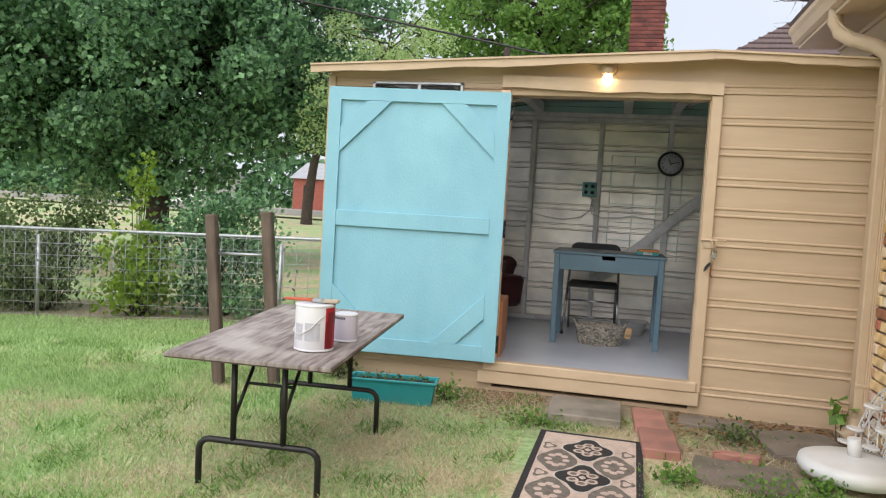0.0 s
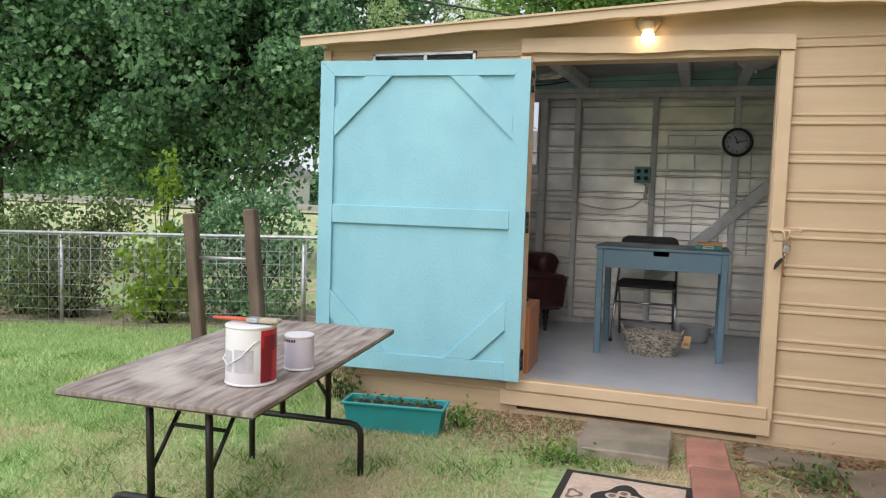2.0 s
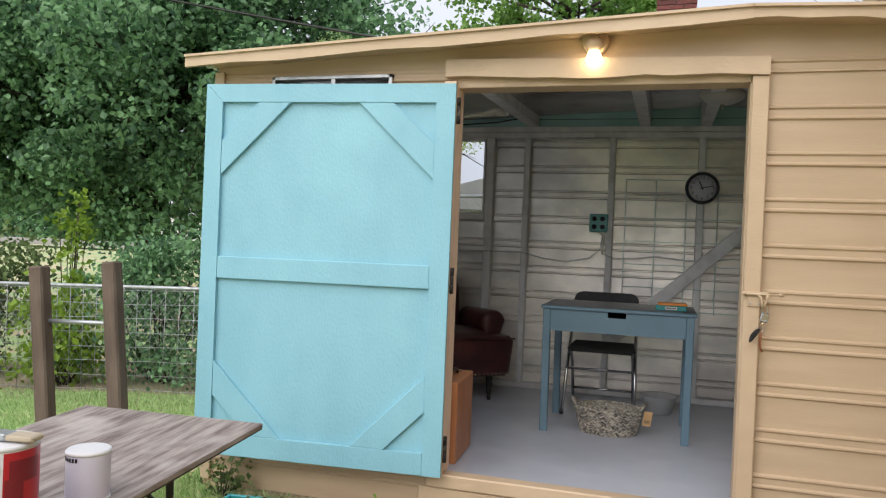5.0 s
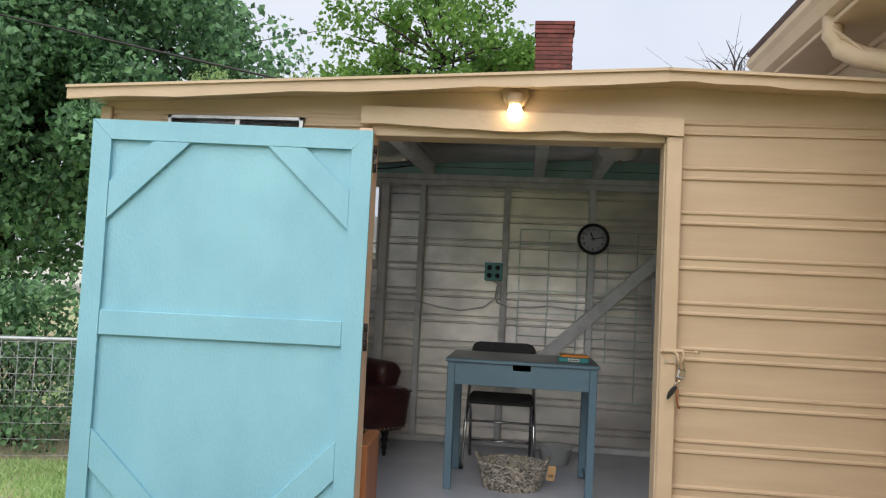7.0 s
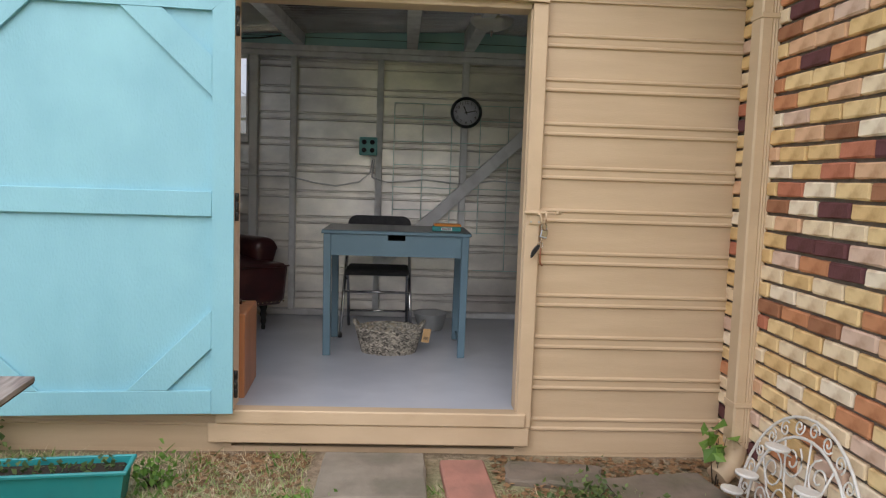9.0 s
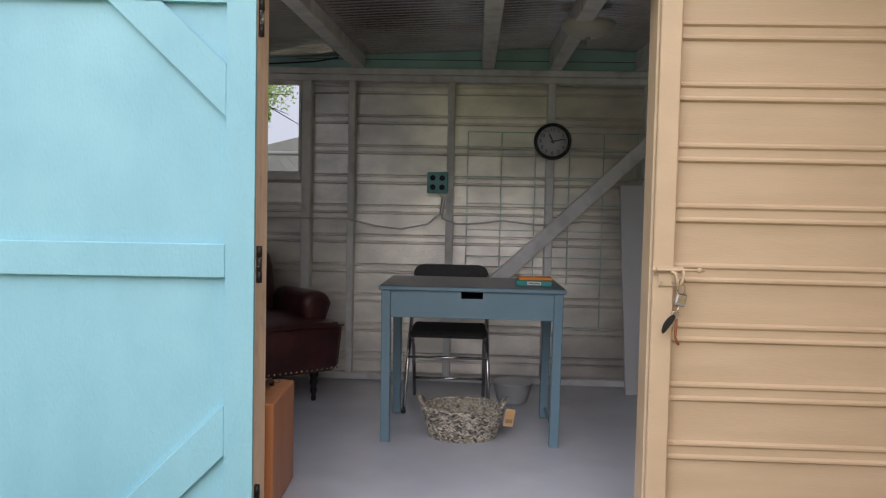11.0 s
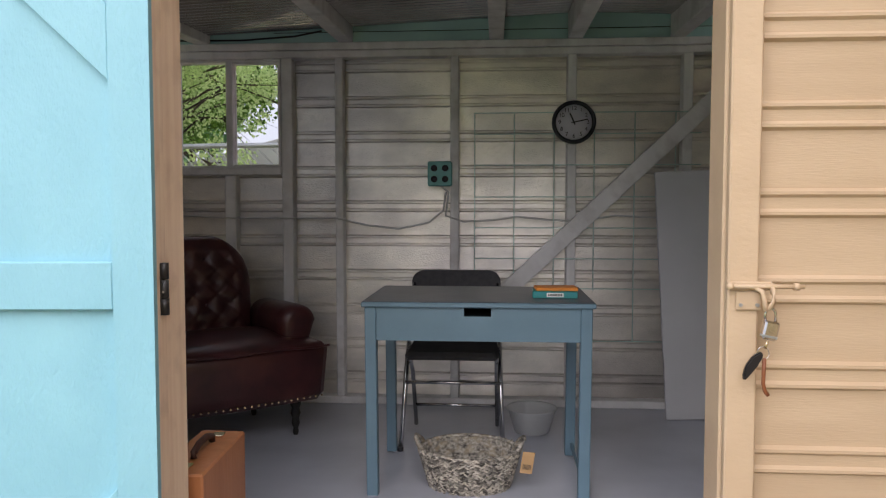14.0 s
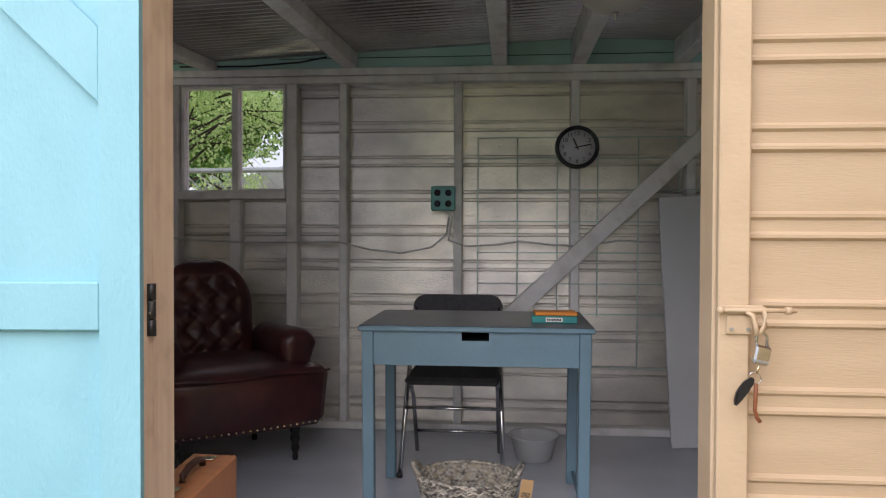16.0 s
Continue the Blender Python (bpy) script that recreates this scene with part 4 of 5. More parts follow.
def armchair():
    e = thing("armchair", pose(-0.985, 8.02, floor_z(8.02), 0, 0, 38) @ Matrix.Diagonal((1.04, 0.90, 1.03, 1)), "oxblood tufted leather armchair with nailheads on turned legs", "armchair")

    def pad(name, nx, ny, fn, smooth=True):
        bm = bmesh.new()
        g = [[bm.verts.new(fn(i / nx, j / ny)) for j in range(ny + 1)] for i in range(nx + 1)]
        for i in range(nx):
            for j in range(ny):
                bm.faces.new((g[i][j], g[i + 1][j], g[i + 1][j + 1], g[i][j + 1])).smooth = smooth
        ob = done(bm, name, LEATHER, e)
        return ob
    # seat: deep sprung block with a crowned top
    bm = bmesh.new()
    put_box(bm, (-0.43, -0.45, 0.19), (0.43, 0.26, 0.475), 0.035)
    bmesh.ops.subdivide_edges(bm, edges=bm.edges[:], cuts=4, use_grid_fill=True)
    for v in bm.verts:
        u = max(0, 1 - (v.co.x / 0.40) ** 2) * max(0, 1 - ((v.co.y + 0.05) / 0.36) ** 2)
        if v.co.z > 0.35: v.co.z += 0.05 * u
        if v.co.y < -0.3: v.co.y -= 0.035 * max(0, 1 - (v.co.x / 0.40) ** 2) * (0.5 + v.co.z)
        v.co.x *= 0.92 + 0.25 * (v.co.z - 0.19)
    for f in bm.faces: f.smooth = True
    done(bm, "seat", LEATHER, e)
    put = bmesh.new()
    put_tube(put, [(-0.415 + 0.83 * i / 12, -0.455 - 0.03 * max(0, 1 - ((-0.415 + 0.83 * i / 12) / 0.43) ** 2), 0.462 + 0.005 * math.sin(i)) for i in range(13)], 0.006, 6)
    done(put, "piping", LEATHER, e)
    # back: reclined, rounded top, buttons drawn in
    buttons = [(x, z) for k, z in enumerate((0.50, 0.62, 0.74, 0.86)) for x in ((-0.15, -0.05, 0.05, 0.15) if k % 2 == 0 else (-0.10, 0.0, 0.10))]

    def half(z):
        return 0.235 + 0.02 * math.sin((z - 0.38) * 4) if z < 0.74 else 0.255 * math.sqrt(max(0.0, 1 - ((z - 0.74) / 0.25) ** 2))

    def front(u, v):
        z = 0.38 + 0.60 * v
        x = (u * 2 - 1) * half(z)
        dent = 0.0
        for bx, bz in buttons:
            d2 = (x - bx) ** 2 + (z - bz) ** 2
            dent += 0.020 * math.exp(-d2 / 0.0012)
        for s in (-1, 1):
            q = (x * s + (z - 0.5)) / 0.12
            dent += 0.005 * math.exp(-((q - round(q)) / 0.10) ** 2) * (abs(x) < 0.2 and z < 0.9)
        edge = min(1.0, 6 * min(u, 1 - u), 8 * (1 - v)) ** 0.5
        return (x, 0.235 + 0.13 * (z - 0.38) / 0.6 - 0.075 * edge + dent * edge, z)
    pad("backrest", 60, 64, front)

    def rear(u, v):
        z = 0.20 + 0.78 * v
        return ((u * 2 - 1) * half(max(z, 0.38)), 0.25 + 0.13 * max(0, z - 0.38) / 0.6 + 0.04 * math.sin(math.pi * u), z)
    pad("back_panel", 16, 16, rear)
    for bx, bz in buttons:
        lathe("button", [(0.001, 0.008), (0.008, 0.006), (0.011, 0.0)], LEATHER, e, seg=8).matrix_basis = pose(bx, 0.19 + 0.13 * (bz - 0.38) / 0.6, bz, 90, 0, 0)
    for s in (-1, 1):
        bm = bmesh.new()
        # upright panel under a padded roll that swells towards its rounded front
        rings, ys = [], (-0.285, -0.282, -0.268, -0.235, -0.18, -0.05, 0.10, 0.26)
        for k, y in enumerate(ys):
            fat = (0.25, 0.62, 0.86, 0.97, 1.0, 0.97, 0.93, 0.9)[k]
            ring = []
            for q in range(24):
                a = 2 * math.pi * q / 24
                c, d = math.cos(a), math.sin(a)
                wide = 0.102 if d > -0.2 else 0.080
                tall = 0.10 if d > 0 else 0.27
                ring.append(bm.verts.new((s * (0.315 + 0.012 * (d > 0)) + wide * fat * math.copysign(abs(c) ** 0.8, c), y, 0.545 + tall * (fat if d > 0 else 0.5 + 0.5 * fat) * d)))
            rings.append(ring)
        for A, B in zip(rings, rings[1:]):
            for q in range(24): bm.faces.new((A[q], A[(q + 1) % 24], B[(q + 1) % 24], B[q])).smooth = True
        bm.faces.new(rings[0][::-1]); bm.faces.new(rings[-1])
        done(bm, "arm", LEATHER, e)
    bm = bmesh.new()
    for i in range(24):
        x = -0.375 + 0.75 * i / 23
        y = -0.455 - 0.025 * max(0, 1 - (x / 0.34) ** 2)
        b2 = bmesh.new(); bmesh.ops.create_icosphere(b2, subdivisions=1, radius=0.0065)
        bmesh.ops.translate(b2, vec=(x, y, 0.215), verts=b2.verts)
        me = bpy.data.meshes.new("t"); b2.to_mesh(me); b2.free(); bm.from_mesh(me); bpy.data.meshes.remove(me)
    done(bm, "nailheads", BRASS, e, "brass nailheads")
    prof = [(0.012, 0), (0.015, 0.02), (0.012, 0.035), (0.021, 0.06), (0.016, 0.085), (0.026, 0.11), (0.019, 0.135), (0.028, 0.155), (0.028, 0.20)]
    for x, y in ((-0.29, -0.31), (0.29, -0.31), (-0.24, 0.22), (0.24, 0.22)):
        lathe("leg", prof, BLACK, e, (x, y, 0), 14, label="dark turned leg")


armchair()


def wooden_case():
    e = thing("wooden_case", pose(-0.405, 6.36, floor_z(6.36), 0, 0, 3) @ Matrix.Diagonal((0.95, 0.95, 0.92, 1)), "orange stained wooden case with a leather handle, standing on edge", "case")
    box("body", (-0.075, -0.22, 0.0), (0.072, 0.20, 0.45), CASEW, e, 0.006)
    box("lid_line", (-0.0765, -0.2215, 0.0), (-0.001, 0.2015, 0.4515), CASEW, e, 0.005)
    bm = bmesh.new(); put_tube(bm, [(0.0, -0.09, 0.452), (0.0, -0.085, 0.47), (0.0, -0.04, 0.483), (0.0, 0.03, 0.483), (0.0, 0.075, 0.47), (0.0, 0.08, 0.452)], 0.011, 8); done(bm, "handle", DLEATH, e, "dark leather handle")
    for y in (-0.16, 0.14):
        box("clasp", (-0.02, y - 0.02, 0.4516), (0.02, y + 0.02, 0.458), BRASS, e, 0.002)


wooden_case()

e = thing("plastic_basin", pose(0.640, 8.12, floor_z(8.12)) @ Matrix.Scale(0.96, 4), "cloudy white plastic basin on the floor", "basin")
lathe("bowl", [(0.001, 0.003), (0.085, 0.003), (0.095, 0.012), (0.128, 0.128), (0.140, 0.135), (0.138, 0.139), (0.124, 0.132), (0.09, 0.016), (0.001, 0.010)], CLEARP, e, seg=36)

e = thing("foam_board", pose(1.40, 8.42, floor_z(8.42), -6, -2.2, 0) @ Matrix.Scale(1.06, 4), "tall grey white board leaning on the back wall", "board")
box("sheet", (0, 0, 0.0), (0.42, 0.03, 1.31), BOARDM, e, 0.003)


def wire_panel():
    e = thing("wire_grid_panel", INNER @ pose(0.35, 8.332, 0.575), "teal tinged wire grid panel hung on the studs", "wire panel")
    bm = bmesh.new()
    for i in range(6):
        put_tube(bm, [(0.2135 * i, 0, 0.02 if i > 3 else 0.3), (0.2135 * i, 0, 1.275)], 0.003, 5)
    for z in (1.275, 1.16, 0.99, 0.815, 0.645, 0.475, 0.31, 0.02):
        put_tube(bm, [(0 if z > 0.2 else 0.62, -0.004, z), (1.20, -0.004, z)], 0.003, 5)
    done(bm, "wires", mat("teal_wire", (0.48, 0.68, 0.63), (0.42, 0.56, 0.52), 0.5, 0.2, bump=0), e)


wire_panel()


def outlet():
    e = thing("outlet_box", INNER @ pose(0.161, 8.332, 1.519), "teal painted four gang outlet box on a stud", "outlet")
    box("box", (-0.066, -0.02, -0.068), (0.066, 0.055, 0.068), TEALP, e, 0.006)
    for x in (-0.03, 0.03):
        for z in (-0.03, 0.03):
            lathe("socket", [(0.001, 0.0), (0.018, 0.0), (0.018, 0.003), (0.001, 0.004)], BLACKP, e, seg=14).matrix_basis = pose(x, -0.0205, z, 90, 0, 0)


outlet()


def wall_clock():
    e = thing("wall_clock", INNER @ pose(0.88, 8.328, 1.796) @ Matrix.Scale(0.965, 4), "round black rimmed wall clock with a pale face", "clock")
    R = Matrix.Rotation(radians(90), 4, "X")
    bm = bmesh.new(); put_lathe(bm, [(0.001, -0.018), (0.118, -0.018), (0.122, 0.0), (0.120, 0.02), (0.110, 0.024), (0.101, 0.016), (0.100, 0.006), (0.001, 0.006)], 48); done(bm, "rim", BLACKP, e, m=R)
    bm = bmesh.new(); put_lathe(bm, [(0.001, 0.0075), (0.099, 0.0075), (0.099, 0.007)], 48); done(bm, "dial", PLATEF, e, m=R)
    for h in range(1, 13):
        a = radians(90 - 30 * h)
        words("numeral", str(h), 0.032, pose(0.078 * math.cos(a), -0.0085, 0.078 * math.sin(a), 90, 0, 0), BLACKP, e)
    for ang, ln, w in ((90 - 336, 0.055, 0.0042), (90 - 78, 0.078, 0.0034)):
        bm = bmesh.new(); put_box(bm, (-0.015, -0.0115, -w), (ln, -0.0102, w))
        done(bm, "pointer", BLACKP, e, m=Matrix.Rotation(-radians(ang), 4, "Y"))


wall_clock()


def wall_cable():
    pts = []
    knots = [(-1.58, 1.305), (-1.35, 1.305), (-0.99, 1.285), (-0.66, 1.285), (-0.37, 1.285), (-0.2, 1.245), (-0.03, 1.225), (0.14, 1.26), (0.22, 1.33), (0.235, 1.43)]
    for x, z in knots: pts.append((x, 8.342, z))
    e = thing("wall_cable", INNER @ pose(-0.042, 0, -0.012), "pale grey electric cable stapled along the studs", "cable")
    tube("cable", pts, 0.0055, CABLEM, e, 6)
    tube("cable", [(0.2, 8.335, 1.47), (0.25, 8.338, 1.43), (0.235, 8.338, 1.3), (0.33, 8.342, 1.265), (0.5, 8.342, 1.275), (0.62, 8.342, 1.295), (0.8, 8.342, 1.275), (0.95, 8.335, 1.27), (1.15, 8.342, 1.30), (1.45, 8.342, 1.285), (1.6, 8.335, 1.28)], 0.0055, CABLEM, e, 6)
    tube("cable", [(-1.3, 8.370, 2.29), (-0.9, 8.370, 2.287), (-0.6, 8.370, 2.305), (-0.45, 8.360, 2.33)], 0.005, BLACK, e, 6)


wall_cable()

e = thing("ceiling_lamp", pose(0.94, 7.41, 0.03), "frosted glass dome lamp hanging from the rafters", "lamp")
lathe("dome", [(0.001, 2.205), (0.05, 2.208), (0.10, 2.225), (0.13, 2.25), (0.14, 2.275), (0.132, 2.28), (0.001, 2.283)], mat("frosted_glass", (0.55, 0.53, 0.48), (0.5, 0.48, 0.44), 0.35, bump=0), e, seg=32, label="unlit frosted dome")
lathe("finial", [(0.002, 2.168), (0.006, 2.175), (0.006, 2.19), (0.014, 2.198), (0.014, 2.207)], CHROME, e, seg=12)
lathe("stem", [(0.05, 2.28), (0.03, 2.36)], STUDW, e, seg=12)


# ---- things in the yard ----
def banquet_table():
    e = thing("folding_table", pose(-1.035, 4.276, -0.013, 2.2, 0, 3.2), "folding table with a weathered grey plywood top and black legs", "table")
    L, W, Z = 0.64, 0.365, 0.638
    bm = bmesh.new(); put_box(bm, (-W, -L, Z - 0.017), (W, L, Z), 0.002); done(bm, "top", PLY, e)
    bm = bmesh.new(); put_box(bm, (-W + 0.002, -L + 0.002, Z - 0.022), (W - 0.002, L - 0.002, Z - 0.0175), 0.0); done(bm, "underside", PLYEDGE, e)
    for s in (-1, 1):
        y = -0.49 if s < 0 else 0.46
        bm = bmesh.new()
        for x in (-0.115, 0.115): put_tube(bm, [(x, y, Z - 0.02), (x, y, 0.230)], 0.0135, 10)
        foot = [(-0.275, y, -0.03 - 0.01 * s), (-0.275, y, 0.165)] + [(-0.225 + 0.05 * math.cos(radians(a)), y, 0.180 + 0.05 * math.sin(radians(a))) for a in range(180, 89, -30)]
        put_tube(bm, foot + [(-x, yy, z) for x, yy, z in foot[::-1]], 0.0145, 10)
        put_tube(bm, [(-0.105, y - s * 0.12, 0.46), (0.105, y - s * 0.12, 0.46)], 0.008, 6)
        for x in (-0.11, 0.11):
            put_tube(bm, [(x, y, 0.34), (x, y - s * 0.12, 0.46), (x, y - s * 0.28, Z - 0.022)], 0.0085, 6)
        done(bm, "leg_frame", BLACK, e, "black tubular folding leg")


banquet_table()


def can(name, m, r, h, label, body, handle):
    e = thing(name, m, label, "paint can")
    bm = bmesh.new(); put_lathe(bm, [(r * 0.97, 0), (r, 0.006), (r, h - 0.006), (r * 0.985, h), (r * 0.86, h), (r * 0.86, h - 0.008), (0.001, h - 0.008)], 40); done(bm, "body", body, e)
    lathe("bottom_ring", [(r + 0.0012, 0.0), (r + 0.002, 0.004), (r + 0.0005, 0.008)], CANW, e, seg=40)
    lathe("top_ring", [(r + 0.0005, h - 0.010), (r + 0.0025, h - 0.004), (r - 0.002, h + 0.001)], CANW, e, seg=40)
    return e


def wrap(parent, name, r, z0, z1, a0, a1, material, n=14):
    bm = bmesh.new()
    P = [[bm.verts.new((r * math.cos(radians(a0 + (a1 - a0) * i / n)), r * math.sin(radians(a0 + (a1 - a0) * i / n)), z)) for z in (z0, z1)] for i in range(n + 1)]
    for i in range(n): bm.faces.new((P[i][0], P[i + 1][0], P[i + 1][1], P[i][1])).smooth = True
    return done(bm, name, material, parent)


big = can("paint_can", pose(-0.83, 3.92, 0.612) @ Matrix.Scale(1.04, 4), 0.083, 0.195, "white and red gallon paint can standing on the table", CANW, True)
wrap(big, "red_label", 0.0836, 0.012, 0.183, -36, 66, CANR)
wrap(big, "red_panel", 0.0841, 0.012, 0.125, -34, -6, CANDR)
wrap(big, "maroon_panel", 0.0840, 0.115, 0.165, -28, 24, CANDR)
wrap(big, "grey_print", 0.0838, 0.045, 0.12, -96, -52, CANG)
wrap(big, "grey_print", 0.0838, 0.045, 0.115, -135, -104, CANG)
tube("bail", [(-0.082, 0.02, 0.13), (-0.075, -0.05, 0.08), (-0.03, -0.088, 0.07), (0.02, -0.09, 0.10), (0.055, -0.068, 0.145), (0.066, -0.055, 0.15)], 0.0022, WHITEM, big, 6, label="thin wire handle")
small = can("paint_can", pose(-0.764, 4.135, 0.620) @ Matrix.Scale(1.03, 4), 0.052, 0.125, "small pale lilac quart paint can standing on the table", CANL, False)
bm = bmesh.new()
for i in range(7): put_box(bm, (0.0527, -0.003, 0.102), (0.0533, 0.003, 0.112), 0, Matrix.Rotation(radians(-140 + 10 * i), 4, "Z"))
done(bm, "print", BLACKP, small)
e = thing("paint_brush", pose(-0.84, 3.915, 0.826, 0, 0, 8), "flat paint brush with red handle across the can", "paint brush")
bm = bmesh.new(); put_tube(bm, [(-0.13, 0, 0.002), (-0.10, 0, 0.002), (-0.05, 0, 0.002), (0.0, 0, 0.002)], 0.005, 8, False, 0.0085); done(bm, "handle", BRUSHR, e)
box("ferrule", (0.0, -0.022, -0.006), (0.045, 0.022, 0.010), STEEL, e, 0.003)
box("bristles", (0.045, -0.023, -0.005), (0.115, 0.023, 0.009), BRISTLE, e, 0.004)


def planter():
    e = thing("window_planter", pose(-0.895, 5.43, ground_z(-0.9, 5.43), 0, 0, 8), "teal plastic trough planter with small seedlings", "planter")
    bm = bmesh.new()
    put_box(bm, (-0.25, -0.07, 0), (0.25, 0.07, 0.15), 0)
    for v in bm.verts:
        if v.co.z > 0.1: v.co.x *= 1.09; v.co.y *= 1.2
    bmesh.ops.delete(bm, geom=[f for f in bm.faces if f.normal.z > 0.9], context="FACES_ONLY")
    ob = done(bm, "trough", PLANTP, e); ob.modifiers.new("wall", "SOLIDIFY").thickness = 0.006
    bm = bmesh.new()
    for lo, hi in (((-0.285, -0.096, 0.142), (0.285, -0.08, 0.158)), ((-0.285, 0.08, 0.142), (0.285, 0.096, 0.158)), ((-0.285, -0.08, 0.142), (-0.268, 0.08, 0.158)), ((0.268, -0.08, 0.142), (0.285, 0.08, 0.158))):
        put_box(bm, lo, hi, 0.004)
    done(bm, "rim", PLANTP, e)
    box("soil", (-0.255, -0.075, 0.05), (0.255, 0.075, 0.135), SOIL, e, 0.01)
    c = []
    for k in range(9):
        x = -0.22 + 0.055 * k
        for _ in range(9): c.append((x + rng.normal() * 0.018, rng.normal() * 0.03, 0.14 + abs(rng.normal()) * 0.025))
    v, f = leaf_cards(np.array(c), 0.03)
    tagged(raw("seedlings", v, f, LEAFB, e), kind="stuff")


planter()


def rug():
    e = thing("outdoor_rug", pose(0.362, 4.54, 0.012, 0, 0, -1.0), "black bordered rug with cream and black medallions on the grass", "rug")
    W, L = 0.285, 0.62
    box("border", (-W, -L, -0.008), (W, L, 0.004), RUGB, e, 0.003)
    box("field", (-W + 0.035, -L + 0.04, 0.0035), (W - 0.035, L - 0.04, 0.0055), RUGC, e, 0)

    def blob(name, cx, cy, rx, ry, material, z, lobes=0.16, k=4):
        bm = bmesh.new()
        P = [bm.verts.new((cx + rx * (1 + lobes * math.cos(k * a)) * math.cos(a), cy + ry * (1 + lobes * math.cos(k * a)) * math.sin(a), z)) for a in [2 * math.pi * i / 40 for i in range(40)]]
        bm.faces.new(P); done(bm, name, material, e)
    for y in (0.33, -0.11, -0.55):
        for s in (-1, 1):
            for yy in (y + 0.22, y - 0.22):
                if abs(yy) < 0.40 and (yy < y or y > 0.3):
                    blob("taupe_medallion", s * 0.142, yy, 0.094, 0.165, RUGT, 0.0062, 0.10)
                    for a in range(0, 360, 45):
                        blob("petal", s * 0.142 + 0.045 * math.cos(radians(a)), yy + 0.085 * math.sin(radians(a)), 0.018, 0.024, RUGC, 0.0068, 0.1, 2)
            if abs(y) < 0.5:
                blob("swirl", s * 0.205, y, 0.034, 0.05, RUGT, 0.0064, 0.25, 3); blob("swirl", s * 0.205, y, 0.020, 0.030, RUGC, 0.0070, 0.2, 3)
        if abs(y) < 0.45:
            blob("medallion_line", 0, y, 0.122, 0.172, RUGW, 0.0074)
            blob("black_medallion", 0, y, 0.114, 0.162, RUGB, 0.0080)
            for a in range(0, 360, 60):
                x2, y2 = 0.052 * math.cos(radians(a + 30)), y + 0.078 * math.sin(radians(a + 30))
                blob("petal", x2, y2, 0.027, 0.036, RUGC, 0.0086, 0.1, 2)
                blob("petal_heart", x2, y2, 0.015, 0.020, RUGT, 0.0091, 0.1, 2)
            blob("heart", 0, y, 0.016, 0.024, RUGC, 0.0093, 0.1, 4)


rug()


def slab(name, x0, x1, y0, y1, z, material, label, seed, rot=0, jitter=0.02, tilt=0):
    r = random.Random(seed)
    bm = bmesh.new(); w, d = (x1 - x0) / 2, (y1 - y0) / 2
    put_box(bm, (-w, -d, -0.06), (w, d, z), 0.008)
    bmesh.ops.subdivide_edges(bm, edges=[q for q in bm.edges if q.calc_length() > 0.1], cuts=4, use_grid_fill=True)
    for v in bm.verts: v.co += Vector((r.uniform(-1, 1), r.uniform(-1, 1), r.uniform(-0.25, .25))) * jitter * 0.5
    ob = done(bm, name, material, None, label, pose((x0 + x1) / 2, (y0 + y1) / 2, 0, tilt, 0, rot))
    return tagged(ob, label, "paving stone", "stepping stones by the door")


slab("step_stone", 0.095, 0.54, 5.38, 5.86, 0.062, CONC, "worn concrete step block under the doorway", 1, 0, 0.006)
slab("stone", 0.90, 1.32, 5.62, 5.85, 0.03, STONE, "mossy brown flagstone set in the earth", 2, -8)
slab("stone", 0.90, 1.38, 4.60, 5.01, 0.02, STONE, "flat brown flagstone set in the earth", 3, -6)
slab("stone", 1.33, 1.80, 5.22, 5.72, 0.03, STONE, "large grey flagstone set in the earth", 4, 8)
slab("stone", 1.02, 1.27, 5.03, 5.10, 0.045, PAVER, "broken reddish stone chip", 5, -5)
slab("paver", 0.615, 0.815, 5.38, 5.83, 0.045, PAVER, "weathered red concrete paver", 6, 2, 0.004)
slab("paver", 0.645, 0.845, 4.94, 5.37, 0.05, PAVER, "red concrete paver laid end to end", 7, 2, 0.004)

e = thing("umbrella_base", pose(1.69, 4.98, 0.015), "round white plastic umbrella base lying on the stones", "umbrella base")
lathe("disc", [(0.001, 0.01), (0.20, 0.0), (0.25, 0.02), (0.265, 0.05), (0.258, 0.085), (0.22, 0.098), (0.06, 0.118), (0.001, 0.12)], WHITEP, e, seg=48)
tube("stem", [(0, 0, 0.11), (-0.01, 0.0, 0.21)], 0.032, WHITEP, e, 16)


